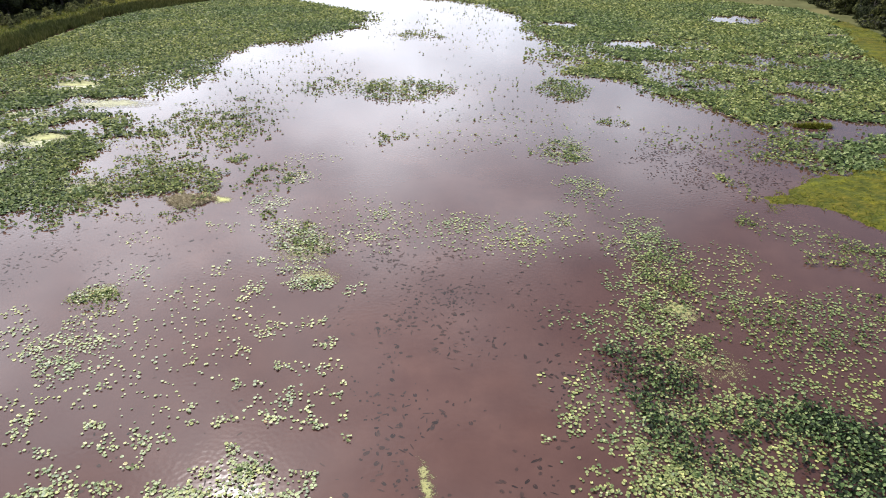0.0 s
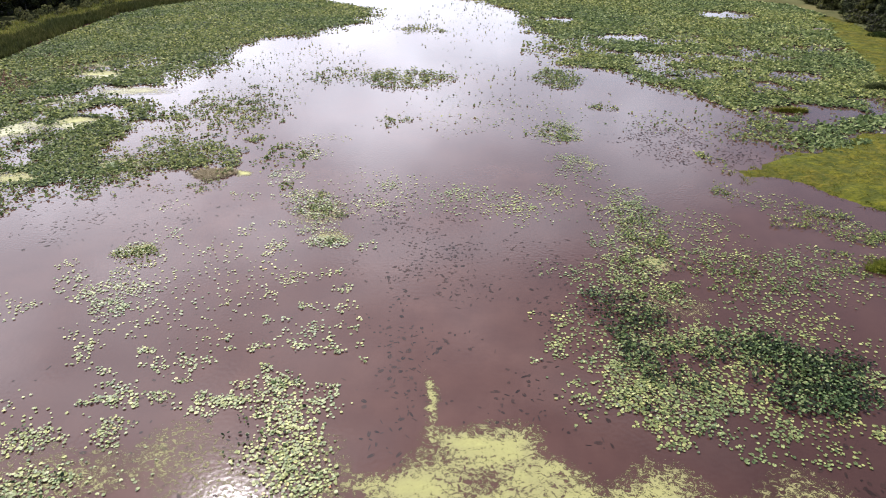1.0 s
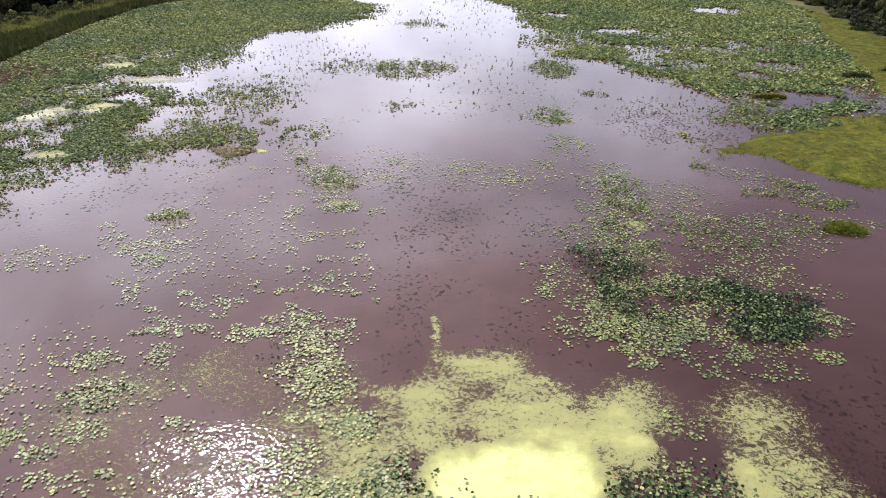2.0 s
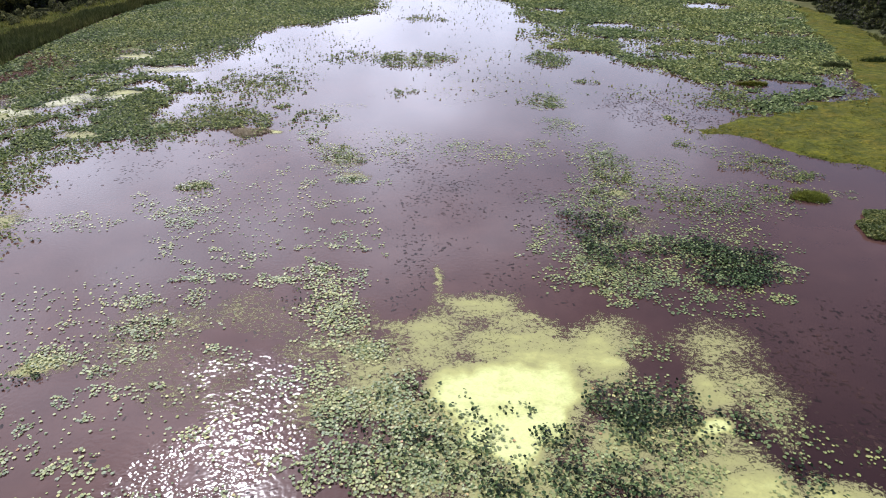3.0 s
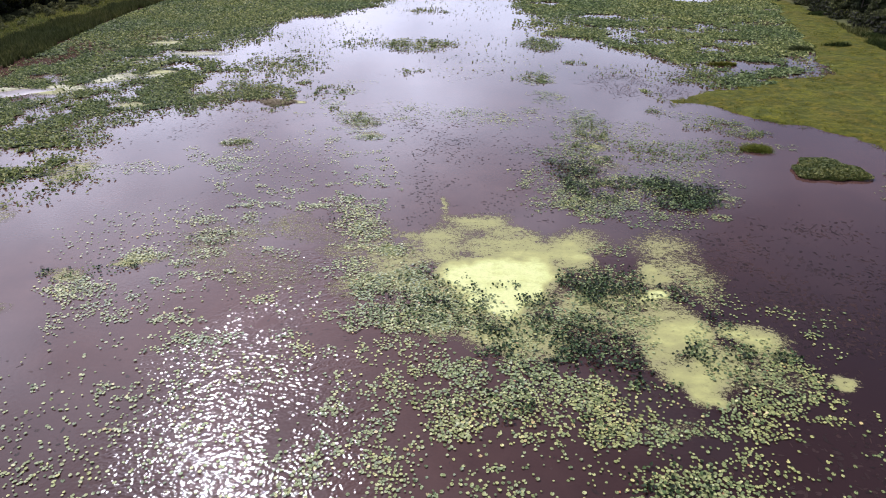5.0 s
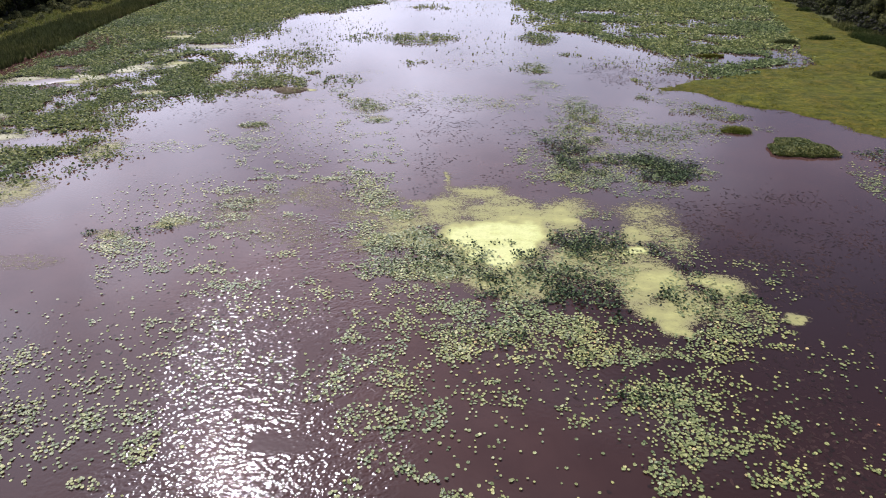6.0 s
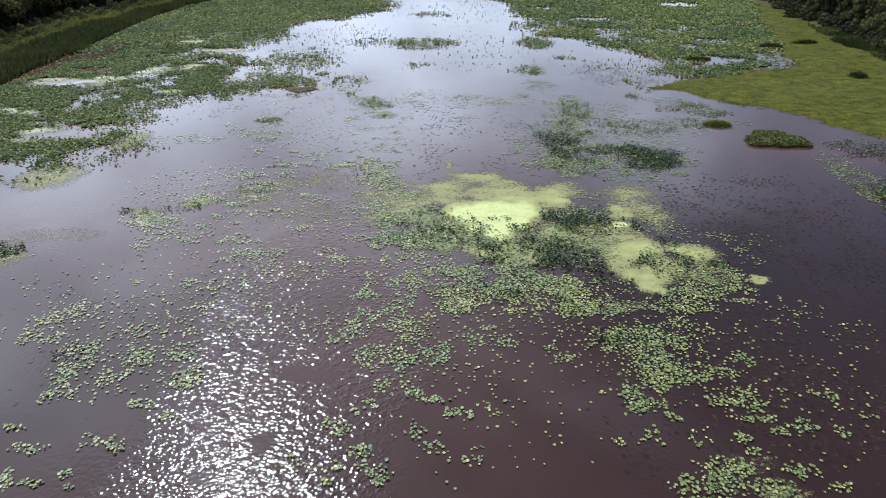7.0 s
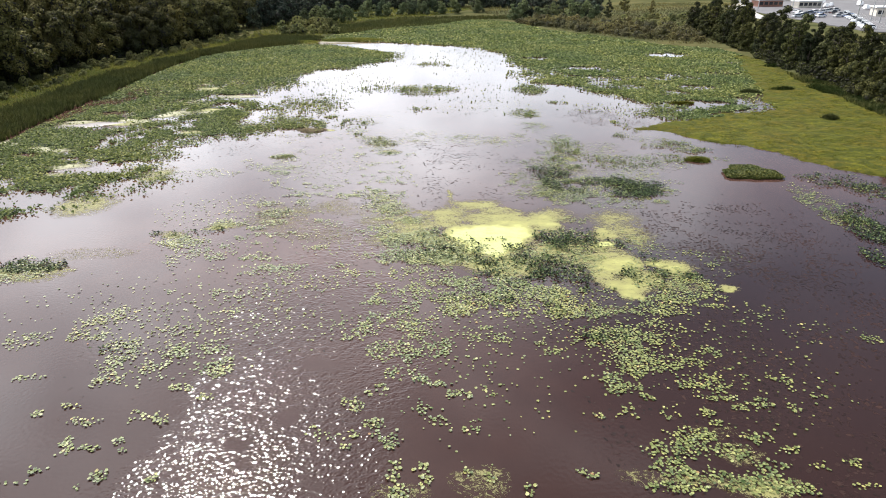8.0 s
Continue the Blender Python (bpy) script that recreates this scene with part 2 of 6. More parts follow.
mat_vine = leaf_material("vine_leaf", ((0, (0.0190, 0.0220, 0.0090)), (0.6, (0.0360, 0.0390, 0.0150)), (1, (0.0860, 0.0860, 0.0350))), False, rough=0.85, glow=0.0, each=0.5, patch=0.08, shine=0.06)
mat_willow = leaf_material("light_tree_leaf", ((0, (0.080, 0.098, 0.050)), (0.6, (0.135, 0.155, 0.080)), (1, (0.20, 0.215, 0.12))), False, rough=0.85, glow=0.25, each=0.4, patch=0.06, shine=0.06)
mat_shrub = leaf_material("shrub_leaf", ((0, (0.105, 0.110, 0.046)), (0.6, (0.165, 0.165, 0.070)), (1, (0.25, 0.24, 0.12))), False, rough=0.85, glow=0.2, each=0.35, patch=0.1, shine=0.06)
# cooler leaf colour: the bluish haze of distance is painted in
mat_far = leaf_material("hazy_wood_leaf", ((0, (0.030, 0.038, 0.032)), (0.6, (0.060, 0.072, 0.056)), (1, (0.12, 0.13, 0.095))), False, rough=0.85, glow=0.05, each=0.4, patch=0.06, shine=0.06)
mat_dead = leaf_material("dead_stalks", ((0, (0.11, 0.085, 0.05)), (1, (0.26, 0.21, 0.14))), False, rough=0.8, glow=0.1)
mat_sunk = leaf_material("sunken_leaf", ((0, (0.012, 0.007, 0.0072)), (1, (0.034, 0.018, 0.0172))), False, rough=0.5, glow=0.0, shine=0.08)
mat_water, mat_ground, mat_scum = make_water(), make_ground(), make_scum("algae_scum", ((0.0, (0.105, 0.088, 0.040)), (0.30, (0.165, 0.152, 0.062)), (0.58, (0.212, 0.204, 0.070)), (0.72, (0.270, 0.264, 0.086)), (0.91, (0.39, 0.405, 0.145)), (1.0, (0.44, 0.455, 0.18))))
mat_cream = make_scum("bleached_scum", ((0.0, (0.10, 0.085, 0.055)), (0.35, (0.22, 0.21, 0.12)), (0.7, (0.31, 0.30, 0.18)), (1.0, (0.42, 0.40, 0.28))))
# darker copy of the reed colour, with the shade by the trees painted in
mat_shade_reed = leaf_material("shade_dark_reed", ((0, (0.012, 0.020, 0.006)), (0.6, (0.026, 0.038, 0.010)), (1, (0.045, 0.058, 0.018))), False, rough=0.8, shine=0.05, glow=0.15, patch=0.2)
# shade inside the crowns, painted as a near-black colour on solid cores
mat_crown_shade = plain("crown_shade_core", (0.020, 0.018, 0.012), 0.95, scale=3.0, vary=0.4)
mat_bark = plain("bark", (0.065, 0.050, 0.038), 0.9, scale=2.0, vary=0.35)
mat_mud = plain("wet_mud", (0.085, 0.055, 0.045), 0.35, scale=0.8, vary=0.3)
mat_sand = plain("pale_sand", (0.20, 0.175, 0.125), 0.9, scale=0.5, vary=0.25)
mat_asphalt = plain("worn_asphalt", (0.10, 0.095, 0.098), 0.9, scale=0.08, vary=0.14)
mat_concrete = plain("pale_concrete", (0.34, 0.32, 0.29), 0.85, scale=0.3)
mat_line = plain("road_paint", (0.75, 0.75, 0.72), 0.7)
mat_roof = plain("white_roof_sheet", (0.5, 0.5, 0.5), 0.5, scale=0.2)
mat_brick = plain("brown_red_wall", (0.18, 0.085, 0.06), 0.85, scale=1.0)
mat_wall = plain("beige_wall", (0.45, 0.41, 0.35), 0.8, scale=0.5)
mat_glass = plain("dark_glass", (0.02, 0.025, 0.03), 0.08, vary=0.0)
mat_tyre = plain("tyre_rubber", (0.02, 0.02, 0.02), 0.85)
mat_steel = plain("galvanised_steel", (0.40, 0.40, 0.40), 0.45, 0.8)
mat_lamp = plain("clear_lens", (0.7, 0.7, 0.7), 0.15)
mat_red = plain("red_lens", (0.35, 0.02, 0.02), 0.2)
CAR_PAINT = [plain("car_paint_" + k, c, 0.25, vary=0.03) for k, c in
             (("white", (0.72, 0.72, 0.72)), ("silver", (0.42, 0.43, 0.44)), ("black", (0.02, 0.02, 0.022)), ("blue", (0.04, 0.08, 0.20)), ("grey", (0.14, 0.14, 0.15)))]


# ---- building blocks ----
def vnoise(x, y, scale, seed=0):
    """Smooth value noise in 0..1 on arrays."""
    x, y = np.asarray(x, float) / scale + 1000.0, np.asarray(y, float) / scale + 1000.0
    xi, yi = np.floor(x).astype(np.int64), np.floor(y).astype(np.int64)
    fx, fy = x - xi, y - yi
    fx, fy = fx * fx * (3 - 2 * fx), fy * fy * (3 - 2 * fy)

    def at(i, j):
        h = (i * 374761393 + j * 668265263 + seed * 974634541) & 0xFFFFFFFF
        h = ((h ^ (h >> 13)) * 1274126177) & 0xFFFFFFFF
        return ((h ^ (h >> 16)) & 0xFFFFFF) / 16777215.0
    a, b = at(xi, yi) * (1 - fx) + at(xi + 1, yi) * fx, at(xi, yi + 1) * (1 - fx) + at(xi + 1, yi + 1) * fx
    return a * (1 - fy) + b * fy


def fbm(x, y, scale, seed=0, octaves=4):
    total, weight, amp = 0.0, 0.0, 1.0
    for k in range(octaves):
        total = total + amp * vnoise(x, y, scale / 2 ** k, seed + 17 * k)
        weight, amp = weight + amp, amp * 0.55
    return total / weight


def smooth(v, a, b):
    t = np.clip((np.asarray(v, float) - a) / (b - a), 0, 1)
    return t * t * (3 - 2 * t)


def mesh_of(name, verts, faces, mat, shade=False):
    """A mesh from arrays; faces all have the same number of corners."""
    verts, faces = np.asarray(verts, np.float32).reshape(-1, 3), np.asarray(faces, np.int32)
    me = bpy.data.meshes.new(name)
    k = faces.shape[1]
    me.vertices.add(len(verts))
    me.vertices.foreach_set("co", verts.ravel())
    me.loops.add(faces.size)
    me.loops.foreach_set("vertex_index", faces.ravel())
    me.polygons.add(len(faces))
    me.polygons.foreach_set("loop_start", np.arange(0, faces.size, k, dtype=np.int32))
    me.polygons.foreach_set("loop_total", np.full(len(faces), k, np.int32))
    if shade:
        me.polygons.foreach_set("use_smooth", np.ones(len(faces), bool))
    me.update(calc_edges=True)
    me.materials.append(mat)
    return me


def turns(rx, ry, rz):
    """Rotation matrices (N, 3, 3) from arrays of angles: about x, then y, then z."""
    cx, sx_, cy, sy_, cz, sz = np.cos(rx), np.sin(rx), np.cos(ry), np.sin(ry), np.cos(rz), np.sin(rz)
    m = np.empty((len(cx), 3, 3))
    m[:, 0, 0], m[:, 0, 1], m[:, 0, 2] = cz * cy, cz * sy_ * sx_ - sz * cx, cz * sy_ * cx + sz * sx_
    m[:, 1, 0], m[:, 1, 1], m[:, 1, 2] = sz * cy, sz * sy_ * sx_ + cz * cx, sz * sy_ * cx - cz * sx_
    m[:, 2, 0], m[:, 2, 1], m[:, 2, 2] = -sy_, cy * sx_, cy * cx
    return m


def strewn(template, places, rot, size):
    """Copies of a template (verts, faces) at places, turned and sized, as arrays."""
    tv, tf = template
    tv, tf = np.asarray(tv, float), np.asarray(tf, np.int64)
    size = np.asarray(size, float)
    size = size[:, None, None] if size.ndim == 1 else size[:, None, :]
    v = np.einsum("nij,nkj->nki", rot, tv[None] * size) + np.asarray(places)[:, None, :]
    f = tf[None] + (np.arange(len(places)) * len(tv))[:, None, None]
    return v.reshape(-1, 3), f.reshape(-1, tf.shape[1])


def part(name, me, parent, label=""):
    ob = new(name, me)
    ob.parent = parent
    return tagged(ob, label) if label else ob


def solid(name, bm, mat, parent=None, label=""):
    me = bpy.data.meshes.new(name)
    bm.to_mesh(me)
    bm.free()
    me.materials.append(mat)
    if parent is None:
        return new(name, me)
    return part(name, me, parent, label)


def box(bm, x0, x1, y0, y1, z0, z1, taper=0.0):
    lo = [bm.verts.new(c) for c in ((x0, y0, z0), (x1, y0, z0), (x1, y1, z0), (x0, y1, z0))]
    hi = [bm.verts.new(c) for c in ((x0 + taper, y0 + taper, z1), (x1 - taper, y0 + taper, z1), (x1 - taper, y1 - taper, z1), (x0 + taper, y1 - taper, z1))]
    bm.faces.new(lo[::-1]), bm.faces.new(hi)
    for a in range(4):
        bm.faces.new((lo[a], lo[(a + 1) % 4], hi[(a + 1) % 4], hi[a]))


def tube(bm, pts, radii, sides=6):
    """A tapered tube through points."""
    rings = []
    for k, (p, r) in enumerate(zip(pts, radii)):
        d = (Vector(pts[min(k + 1, len(pts) - 1)]) - Vector(pts[max(k - 1, 0)])).normalized()
        a = d.orthogonal().normalized()
        b = d.cross(a)
        rings.append([bm.verts.new(Vector(p) + r * (a * math.cos(2 * math.pi * s / sides) + b * math.sin(2 * math.pi * s / sides))) for s in range(sides)])
    for a, b in zip(rings, rings[1:]):
        for s in range(sides):
            bm.faces.new((a[s], a[(s + 1) % sides], b[(s + 1) % sides], b[s]))
    bm.faces.new(rings[-1])
    bm.faces.new(rings[0][::-1])


def pad_template(seed, rim=10):
    """A round floating leaf with a notch, a dished middle and a wavy rim; about 0.5 m in radius units."""
    r = np.random.RandomState(seed)
    ang = np.linspace(radians(14), radians(346), rim)
    rad = 1 + r.uniform(-0.10, 0.08, rim)
    v = [(0.12, 0, 0.0)] + [(0.55 * math.cos(a) * q, 0.52 * math.sin(a) * q, -0.012) for a, q in zip(ang, rad)]
    v += [(math.cos(a) * q, 0.93 * math.sin(a) * q, z) for a, q, z in zip(ang, rad, r.uniform(-0.02, 0.10, rim))]
    f = [(0, 1 + k, 2 + k) for k in range(rim - 1)]
    for k in range(rim - 1):
        a, b, c, d = 1 + k, 2 + k, 1 + rim + k, 2 + rim + k
        f += [(a, c, d), (a, d, b)]
    return np.array(v) * 0.5, f


def leaf_template(seed, stalk=0.25):
    """A standing heart-shaped leaf folded along its midrib, on a stalk that reaches down into the water."""
    r = np.random.RandomState(seed)
    half = [(-0.42, 0.0), (-0.52, 0.22), (-0.25, 0.42), (0.12, 0.40), (0.42, 0.20), (0.62, 0.0)]
    lift = 0.10 + 0.05 * r.rand()
    v = [(x, 0, 0.06 * (x > 0.5) * -1) for x in (-0.42, 0.1, 0.62)]
    v += [(x, y, lift * y * 2) for x, y in half[1:5]] + [(x, -y, lift * y * 2) for x, y in half[1:5]]
    f = [(0, 1, 3), (3, 1, 4), (4, 1, 5), (5, 1, 6), (6, 1, 2), (0, 7, 1), (7, 8, 1), (8, 9, 1), (9, 10, 1), (10, 2, 1)]
    n = len(v)
    if stalk:
        v += [(-0.40, 0.03, 0), (-0.40, -0.03, 0), (-0.46, 0, -0.02), (-0.30, 0.025, -stalk), (-0.30, -0.025, -stalk), (-0.34, 0, -stalk)]
        f += [(n, n + 1, n + 4), (n, n + 4, n + 3), (n + 1, n + 2, n + 5), (n + 1, n + 5, n + 4), (n + 2, n, n + 3), (n + 2, n + 3, n + 5)]
    return np.array(v), f


def simple_leaf():
    """A leaf of four faces, folded along its midrib."""
    return np.array([(-0.5, 0, 0), (0.6, 0, -0.05), (-0.25, 0.42, 0.10), (0.25, 0.36, 0.08), (-0.25, -0.42, 0.10), (0.25, -0.36, 0.08)]), [(0, 1, 3), (0, 3, 2), (0, 5, 1), (0, 4, 5)]


def sprig_template(seed, blades=4, lean=0.5):
    """A few narrow blades from one foot, one metre high."""
    r = np.random.RandomState(seed)
    v, f = [], []
    for b in range(blades):
        a, o, w, h = r.uniform(0, 6.28), r.uniform(0.1, lean), r.uniform(0.025, 0.05), r.uniform(0.7, 1.0)
        d, s = np.array((math.cos(a), math.sin(a))), np.array((-math.sin(a), math.cos(a)))
        foot = d * 0.08
        k = len(v)
        mid, top = foot + d * o * 0.35, foot + d * o
        v += [(*(foot - s * w), 0), (*(foot + s * w), 0), (*(mid + s * w), h * 0.6), (*(mid - s * w), h * 0.6), (*top, h)]
        f += [(k, k + 1, k + 2), (k, k + 2, k + 3), (k + 3, k + 2, k + 4)]
    return np.array(v), f


def scatter_grid(x0, x1, y0, y1, cell, r):
    """Jittered places, one a cell."""
    gx, gy = np.meshgrid(np.arange(x0, x1, cell), np.arange(y0, y1, cell))
    gx, gy = gx.ravel(), gy.ravel()
    return gx + r.uniform(0, cell, len(gx)), gy + r.uniform(0, cell, len(gy))


# ---- plan of the pond ----
SHORE_Y = (-400.0, -103.0, 38.0, 56.0, 75.0, 91.0, 107.0, 127.0, 137.0, 147.0, 156.2, 187.1, 209.7, 252.7, 254.1)
LEFT_X = (-70.0, -63.6, -60.0, -62.8, -64.2, -66.3, -67.5, -67.4, -64.0, -56.4, -49.7, -40.9, -26.8, -8.0, 6.0)
RIGHT_Y = (-400.0, -91.7, 57.7, 85.7, 112.1, 127.3, 143.3, 152.5, 177.5, 204.0, 235.2, 254.1)
RIGHT_X = (90.0, 71.1, 65.4, 68.1, 69.1, 70.9, 69.3, 57.5, 44.4, 29.0, 20.6, 6.0)


def left_shore(y):
    return np.interp(y, SHORE_Y, LEFT_X)


def right_shore(y):
    return np.interp(y, RIGHT_Y, RIGHT_X)


def inland(x, y):
    """Metres beyond the water's edge, below zero on the pond."""
    d = np.maximum(left_shore(y) - x, x - right_shore(y))
    d = np.where(y > 250, np.maximum(d, y - 255), d)
    return np.where(y < -380, np.maximum(d, -380 - y), d)


def ground_height(x, y):
    d = inland(np.asarray(x, float), np.asarray(y, float))
    h = -0.7 + 1.15 * smooth(d, -3.0, 4.0) + 0.5 * (fbm(x, y, 14, 5) - 0.5) * smooth(d, 0, 10)
    hill = smooth(-np.asarray(x, float) - 82, 0, 95) * 5.0
    lot = 1.55 * smooth(np.asarray(x, float), 85, 108) * smooth(d, 5, 30)
    return h + hill * smooth(d, 10, 30) + lot


def build_ground():
    near_x, near_y = np.arange(-150, 151, 3.0), np.arange(-120, 361, 3.0)
    far = np.array((180, 215, 260, 320, 400, 520, 700, 1000, 1500, 2300, 3500))
    gx = np.concatenate((-far[::-1], near_x, far))
    gy = np.concatenate((-far[::-1] - 0.0, near_y, far[4:] + 0.0))
    gy = np.unique(np.concatenate((gy, (365, 390, 430, 470))))
    xx, yy = np.meshgrid(gx, gy)
    v = np.stack((xx, yy, ground_height(xx.ravel(), yy.ravel()).reshape(xx.shape)), -1).reshape(-1, 3)
    w, h = len(gx), len(gy)
    i, j = np.meshgrid(np.arange(w - 1), np.arange(h - 1))
    a = (j * w + i).ravel()
    ob = new("ground", mesh_of("ground", v, np.stack((a, a + 1, a + 1 + w, a + w), -1), mat_ground, True))
    return tagged(ob, "grassy marsh banks and pond bed", "ground", kind="structure")


RIPPLED = (-18.5, -0.5, -20.5, 16.0)      # the stretch that the breeze reaches: x, x, y, y


def wavelets(cols, rows, cell, seed):
    """Short wind waves as heights on a grid, with a mean slope of one."""
    r = np.random.default_rng(seed)
    kx, ky = np.meshgrid(np.fft.fftfreq(cols, cell) * 2 * math.pi, np.fft.fftfreq(rows, cell) * 2 * math.pi)
    k = np.maximum(np.hypot(kx, ky), 1e-6)
    power = np.zeros_like(k)
    for length, width, weight in ((0.125, 0.25, 1.0), (0.21, 0.30, 0.6), (0.5, 0.3, 0.10)):
        power += weight * np.exp(-0.5 * (np.log(k * length / (2 * math.pi)) / width) ** 2) / k ** 2
    power *= 0.50 + np.abs((ky - 0.14 * kx) / k) ** 3
    wave = np.fft.ifft2(np.fft.fft2(r.normal(size=k.shape)) * np.sqrt(power) / k).real
    slope = np.hypot(*np.gradient(wave, cell))
    return wave / np.sqrt((slope ** 2).mean())


def build_water():
    cell = 0.041
    x0, x1, y0, y1 = RIPPLED
    gx, gy = np.linspace(x0, x1, round((x1 - x0) / cell) + 1), np.linspace(y0, y1, round((y1 - y0) / cell) + 1)
    xx, yy = np.meshgrid(gx, gy)
    cols, rows = len(gx), len(gy)
    torn = 4 * (fbm(xx, yy, 4.5, 72, 4) - 0.5)
    lane = (np.abs(xx - np.interp(yy, (-20, -8, -3, 2.5, 4, 8, 14), (-9.3, -9.0, -9.5, -10.2, -11.3, -9.6, -11.0)) + torn)
            - np.interp(yy, (-20, -8, -3, 2.5, 4, 8, 14), (6.3, 6.0, 6.0, 5.6, 2.2, 3.0, 3.4)))
    gust = 0.10 + 0.90 * smooth(lane, 0.7, -0.7) * smooth(fbm(xx, yy, 2.2, 71, 4), 0.22, 0.36)     # gusts between calmer lanes
    fetch = smooth(yy + 0.5 * torn, 14.5, 11.5)
    rim = smooth(np.minimum(np.minimum(xx - x0, x1 - xx), np.minimum(yy - y0, y1 - yy)), 0.0, 2.0)
    zz = 0.125 * wavelets(cols, rows, cell, 5) * gust * fetch * rim
    shores = [(-110, -395), (110, -395), (105, 140), (70, 262), (-20, 264), (-78, 205), (-82, 110), (-115, 0)]
    verts = np.stack((xx, yy, zz), -1).reshape(-1, 3).tolist() + [(x, y, 0.0) for x, y in shores]
    i, j = np.meshgrid(np.arange(cols - 1), np.arange(rows - 1))
    a = (j * cols + i).ravel()
    faces = np.stack((a, a + 1, a + 1 + cols, a + cols), -1).tolist()
    r0, r1, r2, r3, o = 0, cols - 1, rows * cols - 1, (rows - 1) * cols, rows * cols
    faces += [(o, o + 1, r1, r0), (o + 1, o + 2, r2, r1), (o + 2, o + 3, o + 4, o + 5, o + 6, r3, r2), (o + 6, o + 7, o, r0, r3)]
    me = bpy.data.meshes.new("water")
    me.from_pydata(verts, [], faces)
    me.polygons.foreach_set("use_smooth", np.ones(len(faces), bool))
    me.update()
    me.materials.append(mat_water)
    return tagged(new("water", me), "muddy brown pond water with light ripples", "water", kind="structure")


build_ground()
build_water()


# ---- floating pads, standing leaves, algae ----
# Each row: middle x, y, half-widths, cover.
PADS_GROUP_A = ((2.4, -1.3, 6.48, 5.22, 0.05), (9.1, -3.8, 4.93, 4.96, 0.07), (-0.4, -8.1, 3.44, 2.93, 0.04), (10.7, -7.7, 3.68, 2.96, 0.06), (-15.6, -4.5, 6.88, 4.87, 0.05), (-16.4, -8.6, 3.7, 2.57, 0.08), (-8, 17.2, 1.55, 2.38, 0.345), (-6.3, 16.5, 1.14, 1.92, 0.402), (-7.7, 20.1, 2.46, 1.34, 0.23), (-4.5, 13.4, 1.5, 1.01, 0.575), (-3.1, 9.7, 1.96, 2.38, 0.69), (-5.7, 9.3, 1.37, 1.23, 0.632), (-5.2, 6.2, 1.44, 1.52, 0.862), (-3.2, 5.8, 1.63, 1.49, 0.805), (-1.7, 7.3, 1.84, 1.81, 0.5), (-0.4, 5.4, 2.05, 1.18, 0.5), (-3.1, 2.8, 3, 1.42, 0.2), (-5.5, 0.6, 1.02, 0.87, 0.18))
PADS_GROUP_B = ((-3.3, -0.1, 1.5, 1.32, 0.28), (-0.9, 1.6, 1.84, 0.81, 0.45), (0.4, 1, 1.03, 1.41, 0.5), (-0.8, -0.7, 1.47, 0.89, 0.55), (-0.5, -2.5, 1.27, 1.07, 0.7), (0.8, -1.6, 0.95, 1.5, 0.5), (-3.8, -2.3, 0.88, 0.8, 0.4), (-5, -3.1, 0.91, 0.49, 0.35), (-6, -1.5, 1.08, 0.91, 0.25), (2.6, -0.6, 1.47, 1.43, 0.6), (3.8, 0.3, 1.5, 1.34, 0.5), (3.3, 1.8, 1.58, 1.03, 0.6), (5.8, 0.3, 1.5, 1.35, 0.65), (4.4, -1.6, 1.41, 0.65, 0.3), (6.6, -0.7, 1.21, 1.72, 0.55), (6.5, -2.6, 1.14, 0.78, 0.65), (2.7, -2.8, 1.02, 0.49, 0.4), (8.5, -2.3, 1.38, 0.85, 0.5))
PADS_GROUP_C = ((4.5, -2.9, 0.91, 0.41, 0.3), (-0.4, 7, 2.73, 2.95, 0.35), (3.9, 5.1, 3.18, 2.23, 0.35), (8.7, 7.5, 2.73, 4.49, 0.3), (13.2, -2.4, 0.96, 0.67, 0.7), (11.5, -2.1, 1.04, 0.71, 0.35), (13.4, -0.9, 1.55, 0.99, 0.5), (14.8, -0.4, 1.21, 1.27, 0.45), (16.5, 1.7, 1.42, 1.63, 0.4), (16.9, -0.2, 1.22, 0.71, 0.35), (17.4, 1.5, 1.03, 1.07, 0.25), (16.8, -1.5, 0.75, 0.36, 0.4), (14.6, -2.3, 0.8, 0.42, 0.2), (19.2, 3.4, 1.09, 1.2, 0.1), (20.1, 6.2, 2.06, 1.4, 0.06), (18.9, 4.8, 0.62, 0.35, 0.5), (5.9, 21, 1.24, 2.01, 0.12), (13.8, 9.1, 1.9, 2.17, 0.15))
PADS_GROUP_D = ((14.2, 3, 2.15, 2.35, 0.3), (9.8, 14, 1.61, 0.96, 0.3), (15.2, 7.8, 1.84, 1.52, 0.1), (18.1, 6.8, 1.2, 0.73, 0.2), (-23.1, 8.1, 1.6, 1.49, 0.46), (-12, 7.6, 1.31, 0.51, 0.287), (-16.3, 5.7, 1.26, 0.75, 0.368), (-19.3, 5.7, 0.96, 0.66, 0.345), (-7.6, 10.9, 1.69, 1.21, 0.287), (-14.6, 3.9, 2.42, 0.6, 0.322), (-18.7, 3.4, 1.13, 0.5, 0.23), (-8.1, 2.9, 1.65, 0.72, 0.28), (-17.3, -0.2, 0.41, 0.8, 0.4), (-20.5, -0.1, 0.31, 0.27, 0.5), (-15.4, -0.8, 0.84, 0.32, 0.25), (-12.9, 2.4, 0.6, 0.39, 0.3), (-15.3, -2.4, 0.75, 0.81, 0.22), (-9.5, 4.2, 0.91, 0.6, 0.345))
